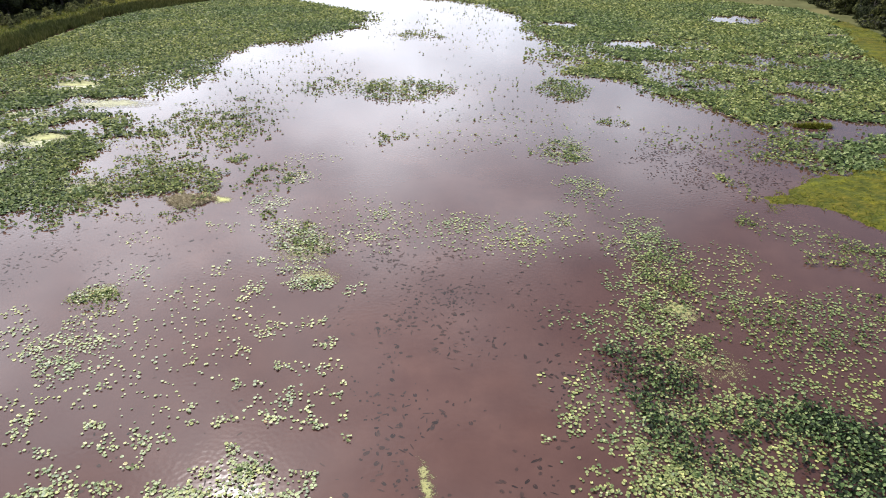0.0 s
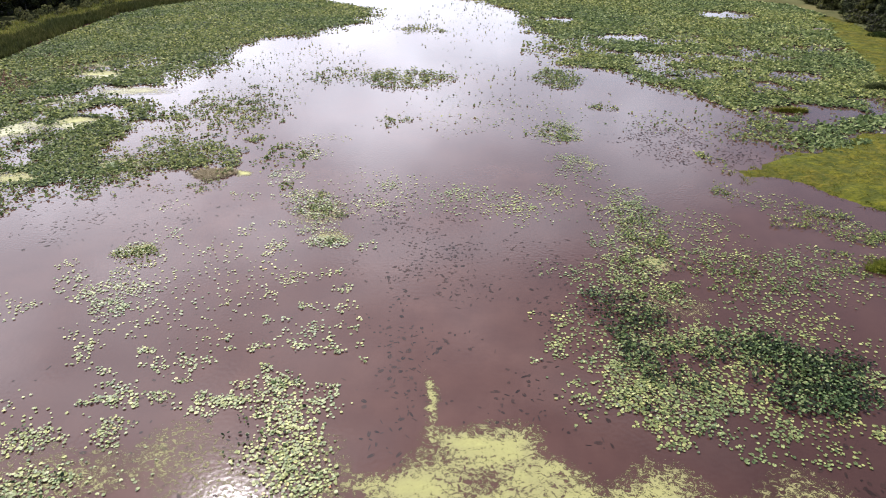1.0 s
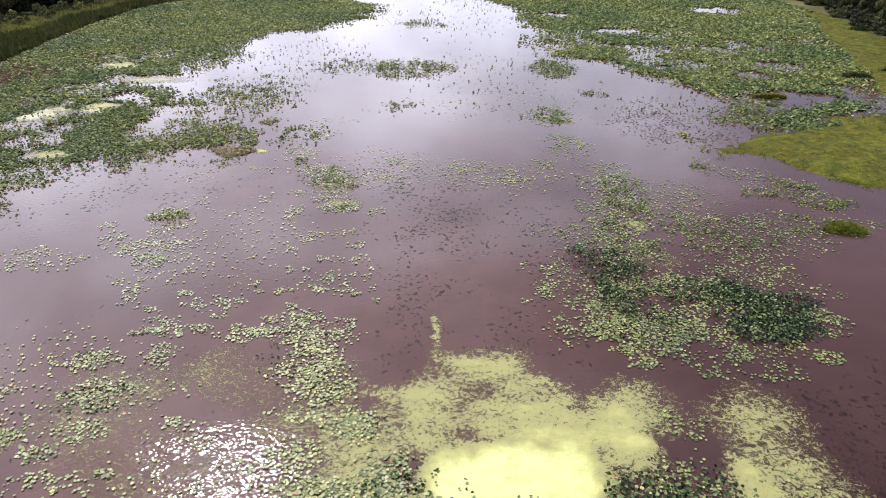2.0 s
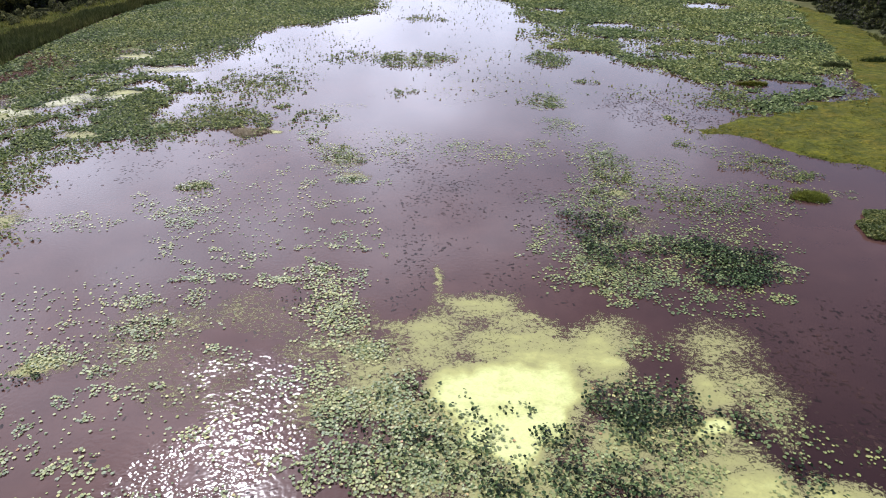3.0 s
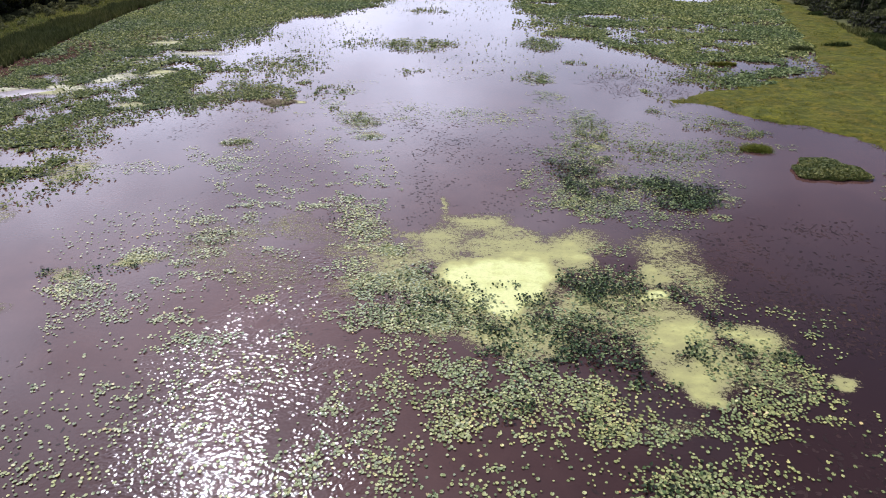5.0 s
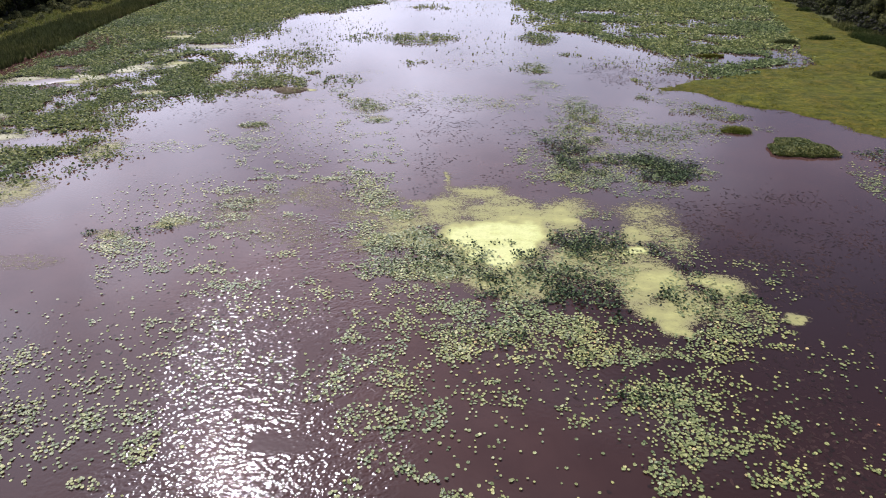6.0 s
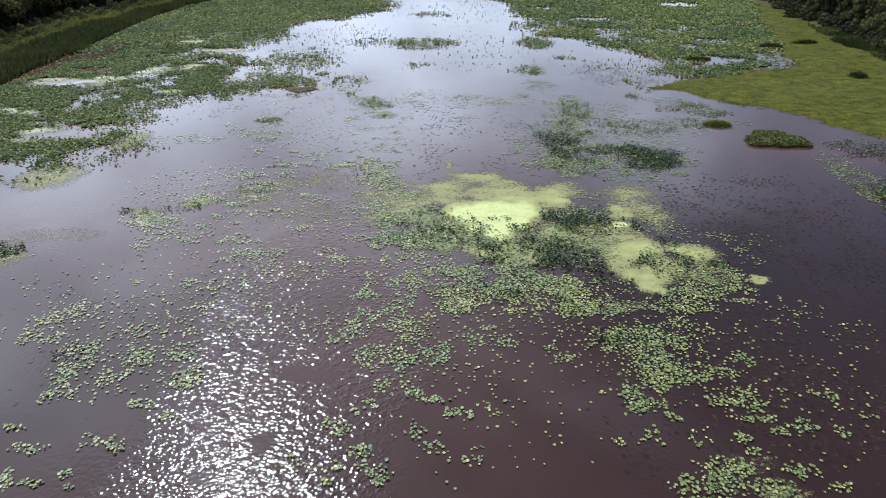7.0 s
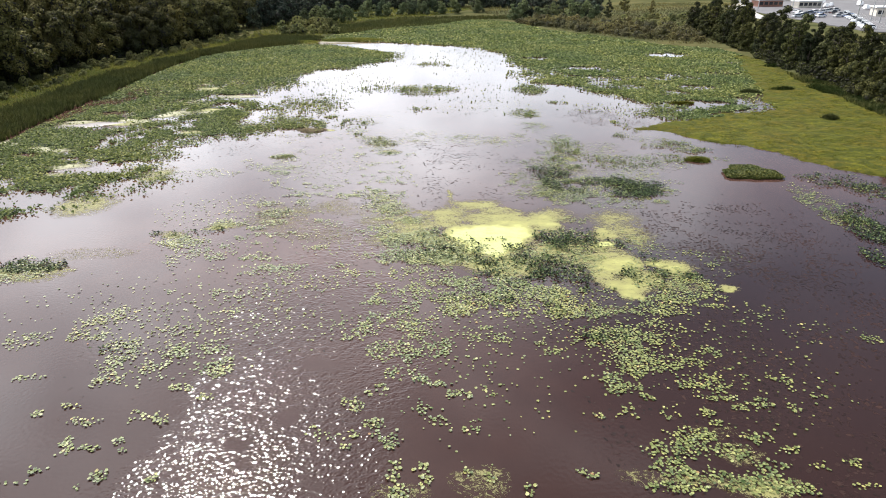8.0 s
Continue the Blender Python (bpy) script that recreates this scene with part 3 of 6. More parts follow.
PADS_GROUP_E = ((-7.3, 6, 1.2, 0.94, 0.23), (-22.3, 5.2, 1.48, 1.37, 0.138), (-13.5, 1.3, 1.58, 0.73, 0.05), (-12.2, -2.9, 1.38, 0.83, 0.05), (-20, 28.5, 1.82, 1.93, 0.345), (-28.5, 27.7, 4.05, 1.42, 0.253), (-6, 44.6, 6.63, 3.85, 0.06), (3.5, 42.1, 5.22, 3.59, 0.1), (0, 43.7, 1.78, 1.5, 0.18), (-21.3, 15.6, 7.51, 4.46, 0.046), (-11.7, 8.7, 5.12, 3.25, 0.034), (-22.8, -3.7, 2.22, 1.29, 0.3), (-23.2, -5.8, 1.48, 0.91, 0.35), (-26.7, -6.6, 1.46, 1.13, 0.3), (-20.4, -7.3, 1.29, 1.08, 0.42), (-20.5, -8.8, 0.98, 1.01, 0.4), (-19.6, -10.5, 0.94, 0.77, 0.4), (-17, -7.7, 1.08, 0.71, 0.42))
PADS_GROUP_F = ((-14.9, -7, 1.09, 0.61, 0.35), (-13.8, -9.2, 0.77, 1.2, 0.55), (-18, -5.4, 1.42, 0.79, 0.2), (-15.2, -11.1, 0.8, 0.39, 0.4), (-13.6, -11.8, 0.39, 0.28, 0.6), (-17.8, -9.3, 1.29, 0.82, 0.15), (-24.2, -10.3, 0.89, 0.47, 0.3), (-21.6, -13.5, 0.38, 0.35, 0.45), (-20.5, -12.7, 0.59, 0.36, 0.45), (-19, -13.8, 0.91, 0.42, 0.42), (-18.9, -15.6, 0.43, 0.69, 0.4), (-17.6, -15.7, 0.54, 0.23, 0.45), (-19.3, -17.2, 0.41, 0.21, 0.5), (-16.3, -17.5, 0.46, 0.4, 0.6), (-16.6, -13.4, 0.92, 0.43, 0.22), (-15.2, -13.6, 0.46, 0.34, 0.5), (-16.6, -15.3, 0.33, 0.31, 0.45), (-16, -15.9, 0.27, 0.19, 0.6))
PADS_GROUP_G = ((-13.9, -17.6, 0.28, 0.27, 0.75), (-16.9, -18.2, 0.25, 0.19, 0.6), (-20, -17.9, 0.75, 0.26, 0.15), (-5.8, -12.2, 0.59, 0.55, 0.42), (-4.3, -14.6, 0.41, 0.4, 0.45), (-5.4, -14.4, 0.41, 0.36, 0.5), (-6.9, -14.6, 1.24, 0.48, 0.12), (-5.5, -15.4, 0.35, 0.23, 0.55), (-2.8, -4.6, 1.42, 1.49, 0.4), (-6.4, -4.3, 1.8, 1.65, 0.26), (-4.6, -7.2, 1.01, 1.08, 0.34), (-3.3, -7.5, 1, 1.06, 0.42), (-1.6, -7.1, 1, 0.84, 0.35), (-1, -6.3, 0.34, 0.5, 0.8), (-4.5, -11, 0.91, 0.69, 0.3), (-3.4, -9.5, 0.95, 0.64, 0.35), (-2.5, -10.1, 0.5, 0.31, 0.7), (-1.5, -10.5, 0.8, 0.25, 0.5))
PADS_GROUP_H = ((-0.2, -11.5, 0.6, 0.43, 0.42), (-2.1, -12.5, 0.52, 0.45, 0.5), (-1.3, -13.5, 0.85, 0.51, 0.22), (-4.3, -13.7, 0.56, 0.5, 0.5), (-3.4, -14.9, 0.54, 0.55, 0.5), (-3.2, -16.9, 0.51, 0.69, 0.5), (-2.9, -18.1, 0.61, 0.45, 0.7), (-1.7, -17.4, 0.3, 0.67, 0.6), (-1.9, -16.6, 0.51, 0.28, 0.35), (1.1, -17.2, 0.3, 0.4, 0.5), (0.2, -16.9, 0.3, 0.28, 0.5), (2.9, -17.9, 0.24, 0.29, 0.6), (0.3, -14.2, 0.44, 0.49, 0.3), (1.9, -10.8, 0.97, 0.74, 0.12), (0.6, -13.4, 0.42, 0.26, 0.25), (5.2, -16.7, 0.25, 0.21, 0.7), (5.7, -17, 0.28, 0.2, 0.8), (4.5, -6.3, 0.51, 0.31, 0.45))
PADS_GROUP_I = ((5.3, -7, 0.53, 0.48, 0.4), (1.6, -5.3, 1.75, 0.98, 0.24), (6.6, -9.5, 0.5, 0.32, 0.25), (6.9, -12.8, 0.37, 0.35, 0.45), (9.9, -7.4, 1.31, 1.05, 0.5), (9, -5.6, 1.99, 1.4, 0.55), (11.6, -4.9, 2.09, 1.58, 0.28), (9.6, -8.7, 0.76, 0.71, 0.6), (11.4, -8.1, 1.29, 0.79, 0.4), (8.2, -9.9, 0.8, 0.93, 0.55), (8.8, -10.7, 1.21, 0.49, 0.42), (9.7, -11.4, 0.38, 0.43, 0.45), (13, -7.9, 0.84, 0.57, 0.4), (14.6, -7, 0.53, 0.71, 0.35), (12.2, -10.1, 0.61, 0.61, 0.5), (13.5, -10, 1.22, 0.92, 0.35), (13.1, -11.3, 1.24, 0.24, 0.42), (14.2, -12.1, 0.46, 0.27, 0.6))
PADS_GROUP_J = ((15.4, -11.7, 0.76, 0.37, 0.5), (17.4, -9.5, 0.62, 1.04, 0.3), (16.8, -12.1, 0.46, 0.27, 0.5), (18.8, -10.9, 0.54, 0.68, 0.22), (12.3, -12.4, 0.37, 0.45, 0.6), (8.3, -12.7, 0.63, 0.66, 0.3), (10.6, -12.7, 0.51, 0.53, 0.2), (12.6, -13.4, 0.61, 0.25, 0.35), (11.1, -14.5, 1.08, 0.87, 0.62), (9.8, -15.4, 1.31, 0.67, 0.45), (12.4, -15.4, 1.18, 0.6, 0.5), (9.3, -16.4, 1.02, 0.63, 0.58), (10.6, -16.9, 1.25, 0.47, 0.45), (14.1, -14.4, 0.7, 0.47, 0.42), (15.1, -15.2, 0.66, 0.34, 0.5), (14.1, -16.3, 0.76, 0.49, 0.42), (12.8, -17.3, 1.67, 0.59, 0.7), (9.4, -17.6, 1.47, 0.45, 0.5))
PADS_GROUP_K = ((14.5, -17.6, 0.97, 0.39, 0.5), (17.8, -15.9, 0.46, 0.36, 0.5), (16.2, -16.3, 0.63, 0.28, 0.2), (24.8, -5.2, 0.75, 1.29, 0.22), (17.4, -17.5, 0.97, 0.32, 0.15), (21.7, -4.6, 2.78, 1.32, 0.04), (19.1, -2.6, 2.19, 1.45, 0.06), (-14.5, -0.4, 2.37, 0.98, 0.12), (-10.6, 1.4, 2.86, 1.32, 0.12), (-14.5, 3.6, 2.57, 1.16, 0.161), (-20.2, 7.1, 2.76, 1.77, 0.23), (-23.6, 8.8, 2.37, 1.41, 0.345), (-19.1, -2.7, 11.1, 6.58, 0.02), (1.3, -10.7, 5.98, 4.87, 0.012), (15.4, -7.8, 6.37, 5.06, 0.03), (-21.9, 34.3, 1.52, 1.49, 0.483), (-21.2, 31.7, 0.95, 0.95, 0.414), (-19.7, 32.9, 0.81, 0.83, 0.322))
PADS_GROUP_L = ((-21.8, 29.9, 1.82, 0.96, 0.322), (-24.2, 30.4, 1.07, 1.47, 0.253), (-25.4, 32.7, 0.65, 0.83, 0.299), (-20.2, 27.7, 1.28, 0.93, 0.483), (-22.3, 28.7, 1.47, 0.67, 0.253), (-18.7, 30, 1.21, 0.72, 0.207), (-16.8, 34.5, 0.51, 0.9, 0.402), (-12.4, 34.7, 0.85, 1.8, 0.253), (-10.5, 31.3, 0.78, 1.02, 0.299), (-9, 36, 1.74, 1.02, 0.805), (-9.9, 38, 1.64, 1.04, 0.45), (-6.4, 35.3, 0.86, 0.74, 0.299), (-8.1, 31.9, 1.26, 0.52, 0.253), (-6.8, 30, 0.75, 0.71, 0.299), (-6.3, 28.6, 0.58, 0.66, 0.253), (-7.6, 28.1, 1.14, 0.52, 0.253), (-9, 28.1, 0.43, 0.43, 0.517), (-11.2, 29.3, 0.59, 0.37, 0.402))
PADS_GROUP_M = ((-10.7, 26.8, 0.33, 0.4, 0.517), (-9.6, 26.8, 0.33, 0.32, 0.632), (-17.3, 26.5, 0.41, 0.32, 0.575), (-20.4, 25.7, 1.61, 1.13, 0.115), (-19.5, 23.2, 0.75, 0.49, 0.299), (-19.5, 24.2, 0.77, 0.52, 0.253), (-16.4, 23.9, 0.76, 0.27, 0.517), (-17.8, 22.3, 0.97, 0.24, 0.253), (-17.1, 21.4, 0.59, 0.29, 0.299), (-17.5, 20.1, 0.56, 0.26, 0.517), (-16.4, 20.3, 0.45, 0.27, 0.517), (-14.3, 20.6, 0.8, 0.41, 0.575), (-13.7, 21.8, 0.47, 0.29, 0.517), (-13.7, 23, 0.37, 0.26, 0.575), (-11, 20.4, 1.36, 0.43, 0.575), (-10.8, 21.3, 0.7, 0.34, 0.402), (-12.2, 20.7, 0.46, 0.27, 0.517), (-10.2, 24.5, 0.77, 0.17, 0.414))
PADS_GROUP_N = ((-8.4, 24.4, 0.64, 0.28, 0.517), (-12, 24.3, 0.31, 0.28, 0.517), (-10.9, 24.1, 0.31, 0.41, 0.517), (-9.7, 22.8, 0.49, 0.31, 0.517), (-8.6, 21.7, 1.06, 0.52, 0.632), (-8.8, 20.9, 0.92, 0.33, 0.632), (-6.5, 24.3, 0.51, 0.27, 0.517), (-6.1, 21.5, 0.35, 0.23, 0.632), (-6.7, 21.6, 0.35, 0.17, 0.402), (-4.9, 23.5, 0.37, 0.2, 0.517), (-5.6, 26.5, 0.27, 0.78, 0.299), (-12.3, 25.2, 0.32, 0.29, 0.517), (-14.5, 25.8, 0.81, 0.19, 0.299), (-15.3, 30, 5.92, 5.62, 0.057), (-10.8, 41, 1.94, 2.21, 0.48), (-10.4, 43, 1.21, 0.86, 0.4), (-13, 43.4, 1.63, 1.74, 0.28), (-12.9, 38.6, 1.11, 0.72, 0.36))
PADS_GROUP_O = ((-5.8, 45.4, 1.27, 1.12, 0.3), (-6.2, 41.9, 0.79, 0.65, 0.36), (-15.1, 37.4, 1.08, 0.82, 0.16), (-20.3, 36.9, 1.79, 1.34, 0.115), (-22, 41.3, 1.57, 1.21, 0.12), (-17, 43.2, 1.63, 0.87, 0.12), (-13.3, 56.6, 3.07, 1.37, 0.1), (-13.4, 52.7, 1.92, 1.82, 0.26), (-14.8, 47.1, 1.75, 2, 0.26), (-4.7, 42.1, 4.73, 3.29, 0.06), (4, 42.3, 2.37, 2.07, 0.14), (0.1, 44.7, 2.08, 1.36, 0.14), (9.5, 59, 2.63, 3.51, 0.4), (10.3, 51.2, 2.32, 2.29, 0.3), (7.6, 45, 1.04, 1.47, 0.45), (4.4, 41.5, 1.56, 1.2, 0.2), (10.8, 49.2, 2.68, 3.18, 0.14), (7.9, 30.5, 1.51, 0.96, 0.32))
PADS_GROUP_P = ((6.4, 28.6, 0.57, 0.87, 0.3), (5.7, 27.3, 0.55, 0.41, 0.35), (6.8, 27.8, 0.56, 0.62, 0.26), (5, 25, 0.65, 0.89, 0.36), (5.1, 24, 0.3, 0.27, 0.5), (4, 23.6, 0.3, 0.2, 0.5), (5.9, 22.3, 0.36, 0.36, 0.26), (5.8, 21, 0.57, 0.33, 0.55), (4.2, 27.5, 0.42, 0.82, 0.12), (5.6, 33, 0.8, 1.37, 0.1), (-19.4, 17.7, 1.79, 0.77, 0.483), (-15.5, 18.2, 0.98, 0.84, 0.437), (-17.1, 15.2, 1.82, 0.97, 0.437), (-21.7, 15.6, 0.77, 0.4, 0.437), (-21.3, 12.4, 1.41, 1.04, 0.632), (-16.7, 12.9, 1.43, 0.85, 0.322), (-17.7, 11.6, 1.1, 0.6, 0.414), (-19.5, 12.8, 1.14, 0.85, 0.207))
PADS_GROUP_Q = ((-16.7, 10.1, 1.85, 0.73, 0.253), (-18.6, 9.3, 1.03, 0.52, 0.299), (-17.1, 8.5, 0.5, 0.33, 0.322), (-11.7, 20, 1.7, 0.86, 0.368), (-16.4, 20.5, 1.38, 0.94, 0.299), (-9, 21.7, 1.77, 0.79, 0.368), (-7.5, 17.6, 1.44, 1.35, 0.414), (-6.5, 15.5, 1.22, 0.97, 0.414), (-7.1, 14.1, 1.46, 0.9, 0.299), (-4.7, 13.7, 0.87, 0.79, 0.575), (-7, 12, 1.66, 0.8, 0.345), (-5.5, 9.8, 1.29, 0.88, 0.517), (-5.7, 8.1, 0.86, 0.47, 0.517), (-15.9, 6.4, 0.7, 0.29, 0.414), (-14.5, 10.6, 0.53, 0.37, 0.414), (-12.8, 13.5, 0.72, 0.44, 0.299), (-11.7, 12.7, 1.7, 0.84, 0.092), (-14.4, 22.9, 1.82, 0.83, 0.207))
PADS_GROUP_R = ((-7.5, 25.4, 2.29, 1.54, 0.23), (-8.5, 19.3, 1, 1.17, 0.207), (-17.2, 5.3, 0.45, 0.21, 0.414), (-14.6, 5.4, 0.34, 0.16, 0.517), (30.8, 33.6, 1.09, 1.03, 0.28), (12.6, 43.4, 2.32, 2.86, 0.26), (12.5, 40.6, 2.66, 2.61, 0.42), (13, 37.3, 1.87, 2.76, 0.42), (10, 36.6, 1.44, 1.35, 0.35), (11.4, 33.8, 2.33, 2.01, 0.46), (9.1, 32.1, 2.26, 1.51, 0.38), (11.2, 30.1, 2.88, 2.07, 0.46), (15.2, 36.4, 2.05, 2.23, 0.22), (17.7, 36.5, 2.46, 2.68, 0.18), (17.6, 40.2, 2.64, 2.05, 0.14), (18.9, 32.6, 4.53, 3.04, 0.2), (22.8, 31.1, 3.3, 2.15, 0.18), (22.7, 34.1, 3.51, 2.03, 0.22))
PADS_GROUP_S = ((18.3, 28.9, 3.5, 1.63, 0.18), (26, 41.6, 2.69, 2.14, 0.22), (28.6, 38.2, 2.52, 1.89, 0.22), (23.7, 43.7, 2.79, 1.84, 0.12), (16, 26.4, 3.97, 1.46, 0.26), (28.1, 34.3, 1.17, 2.44, 0.2), (8, 25.9, 1.48, 1.14, 0.3), (9, 24.6, 1.9, 1.5, 0.5), (11.8, 25.7, 2.28, 1.7, 0.45), (13.6, 25.2, 2.57, 1.65, 0.4), (7.5, 23.4, 1.55, 0.91, 0.28), (8.7, 22, 1.79, 1.32, 0.46), (10.2, 20.8, 2.87, 1.75, 0.58), (11.6, 19.1, 1.64, 1, 0.46), (9.2, 19, 1.37, 0.8, 0.38), (7.9, 21.1, 1.16, 0.89, 0.32), (13.6, 20.9, 1.72, 1.32, 0.3), (12.7, 22.4, 1.8, 1.2, 0.4))
PADS_GROUP_T = ((9.7, 18.1, 1.07, 0.45, 0.36), (13.1, 18, 1.33, 0.67, 0.26), (15.6, 18.9, 1.63, 0.98, 0.36), (15.4, 19.6, 1.66, 0.74, 0.3), (20.7, 22, 1.18, 1.39, 0.42), (19.1, 19, 1.09, 0.79, 0.34), (16, 17.5, 1.57, 0.54, 0.22), (18.1, 19.7, 1.39, 0.82, 0.3), (21.3, 25.5, 1.61, 1.66, 0.2), (19.5, 27.1, 2.01, 1.2, 0.25), (14.8, 23.2, 1.22, 0.99, 0.35), (6.4, 26.1, 1.32, 1.73, 0.2), (5.6, 25, 0.96, 1.09, 0.3), (34.4, 17.4, 1.99, 6.89, 0.3), (-33, 3, 2.55, 2.35, 0.45), (5.7, 64.4, 11.71, 7.88, 0.025))
PAD_PATCHES = (PADS_GROUP_A, PADS_GROUP_B, PADS_GROUP_C, PADS_GROUP_D, PADS_GROUP_E, PADS_GROUP_F, PADS_GROUP_G, PADS_GROUP_H, PADS_GROUP_I, PADS_GROUP_J, PADS_GROUP_K, PADS_GROUP_L, PADS_GROUP_M, PADS_GROUP_N, PADS_GROUP_O, PADS_GROUP_P, PADS_GROUP_Q, PADS_GROUP_R, PADS_GROUP_S, PADS_GROUP_T)
LEAVES_GROUP_A = ((9.4, 9.3, 2.49, 2.63, 0.64), (7.6, 3.6, 1.82, 2.28, 0.6), (6.2, 5.2, 1.73, 1.69, 0.48), (8.8, 1.9, 1.26, 1.33, 0.36), (4.5, 7.9, 1.37, 1.03, 0.64), (7.3, 9.7, 1.46, 2.02, 0.64), (2.7, 9.5, 1.13, 0.56, 0.28), (1.1, 7.3, 0.52, 0.85, 0.56), (-0.8, 8.9, 1.92, 1.96, 0.16), (-1.7, 7, 2.44, 1.78, 0.18), (-0.1, 6.2, 2.39, 1.04, 0.27), (3.8, 4.2, 3.24, 1.91, 0.36), (-3, 8.9, 1.85, 2.45, 0.12), (-5.6, 8.7, 1.34, 1.08, 0.11), (1.8, 2.9, 1.09, 0.79, 0.44), (2.2, -1, 0.92, 0.81, 0.44), (6, -2, 0.93, 1.04, 0.36), (13.6, 2.9, 1.77, 1.4, 0.4))
LEAVES_GROUP_B = ((12, 2.8, 1.02, 0.7, 0.52), (13.7, 1.4, 1.29, 1, 0.28), (15.8, 2.9, 1.56, 0.7, 0.3), (14.3, 5.3, 1.15, 1.16, 0.44), (12.8, 8.7, 1.01, 0.85, 0.36), (9.5, 0.5, 1.26, 0.75, 0.24), (17, 3.3, 0.6, 1.03, 0.28), (-3.4, 6, 1.79, 1.41, 0.12), (-5.2, 5.9, 1.34, 1.31, 0.08), (1.9, 4.6, 1.14, 1.3, 0.28), (5.3, 2.6, 1.35, 1.55, 0.36), (0.2, -0.7, 1.47, 1.27, 0.14), (3.3, 1.1, 1.54, 1.06, 0.2), (-21.3, 33.7, 1.67, 1.14, 0.32), (-17.4, 14.9, 1.49, 1.02, 0.16), (-8.7, 18.8, 1.6, 2.12, 0.1), (-23.8, 10.3, 2.68, 0.99, 0.35), (-32.9, 3.7, 3.05, 1.37, 0.35))
LEAVES_GROUP_C = ((-20.9, -7.4, 1.36, 0.72, 0.1), (-35.2, 4.4, 1.33, 1.01, 0.3), (8.4, -5, 2.09, 1.32, 0.2), (12.7, -17.4, 1.23, 0.46, 0.14), (10.2, -15.5, 1.05, 0.52, 0.12), (-21.6, 34, 1.41, 0.82, 0.32), (-9.4, 35.6, 1.11, 0.69, 0.36), (-11.4, 42.2, 1.98, 2.32, 0.26), (-9.8, 40.2, 1.53, 1.53, 0.26), (-15.6, 53.8, 2.94, 1.89, 0.26), (-15.7, 50.3, 2.77, 2.24, 0.22), (-19.4, 56.3, 2.04, 1.64, 0.3), (-23.9, 52.2, 3.81, 3.11, 0.9), (-25.3, 49.9, 3.22, 2, 0.9), (-28.4, 53.5, 2.44, 3.76, 0.5), (-20.3, 49, 0.9, 2.15, 0.8), (-22.3, 64.1, 2.85, 3.43, 0.2), (-28.3, 64.8, 3.46, 4.38, 0.26))
LEAVES_GROUP_D = ((-24.9, 66.9, 2.96, 5.54, 0.16), (-21, 44.9, 2.1, 1.39, 0.2), (-24.1, 44.3, 1.25, 0.91, 0.16), (-14.3, 45.2, 0.84, 1.86, 0.26), (-7.1, 61.2, 0.77, 1.26, 0.5), (9.5, 59.2, 2.37, 2.94, 0.3), (-21.6, 11.1, 1.09, 0.54, 0.45), (-16.7, 15.7, 0.92, 0.5, 0.22), (-19.4, 18.3, 0.66, 0.34, 0.18), (-8.3, 21.7, 0.88, 0.39, 0.26), (21.3, 45, 1.06, 2.25, 0.36), (22.8, 51.6, 1.16, 2.71, 0.28), (13, 41.1, 2.01, 2.12, 0.32), (13.3, 37.7, 1.68, 2.62, 0.42), (11.3, 34.1, 1.57, 1.47, 0.36), (11.1, 30.7, 2.19, 1.42, 0.3), (9.1, 28.3, 2.08, 1.66, 0.6), (10.6, 27.4, 1.87, 1.59, 0.62))
LEAVES_GROUP_E = ((9.3, 25.9, 1.64, 1.26, 0.5), (10, 23.6, 1.7, 2.03, 0.5), (12.5, 24.7, 2.22, 1.61, 0.4), (14.6, 25.3, 1.61, 1.38, 0.4), (11.3, 22.6, 1.81, 1.21, 0.34), (16.7, 24.3, 2.19, 2.1, 0.95), (18.3, 23.1, 1.88, 2.22, 0.95), (16.9, 21.2, 2.02, 1.25, 0.9), (19, 21.5, 1.16, 1.09, 0.8), (16.2, 25.3, 1.61, 1.32, 0.7), (20.2, 23.9, 1.24, 1.02, 0.5), (15.3, 22.2, 1.19, 0.95, 0.5), (9.9, 20.7, 2.3, 1.31, 0.16), (11.3, 19.1, 1.1, 0.64, 0.2), (27.2, 41.4, 2.23, 1.49, 0.5), (25.2, 39.6, 2.6, 1.2, 0.42), (28.6, 38.1, 2.1, 1.32, 0.5), (20.1, 32.5, 3.77, 2.28, 0.14))
LEAVES_GROUP_F = ((16.9, 30.9, 2.93, 1.78, 0.14), (25.4, 34.2, 2.34, 2.03, 0.2), (16.6, 33.1, 1.92, 1.96, 0.16), (14.3, 34.7, 1.58, 2.5, 0.2), (-15.4, 80.2, 4.62, 4.86, 0.2), (-6.8, 79.6, 6.34, 5.01, 0.55), (-33.5, 3.5, 2.45, 1.23, 0.4), (-26.2, 64.4, 6.84, 10.23, 0.24), (12.7, 80.2, 3.27, 4.89, 0.7), (16.2, 67.9, 1.9, 1.56, 0.4), (-6.5, 62.8, 2.61, 1.6, 0.22), (-7.1, 113, 5.05, 4.03, 0.22), (24.8, 62.3, 8.38, 5.77, 0.05), (3.8, 76.5, 13.74, 13.85, 0.015), (-2.1, 119.2, 13.98, 20.04, 0.013), (-22.6, 85.9, 9.41, 16.35, 0.03), (32.1, 59, 6.4, 3.81, 0.5), (5.8, 142.6, 11.77, 9.96, 0.02))
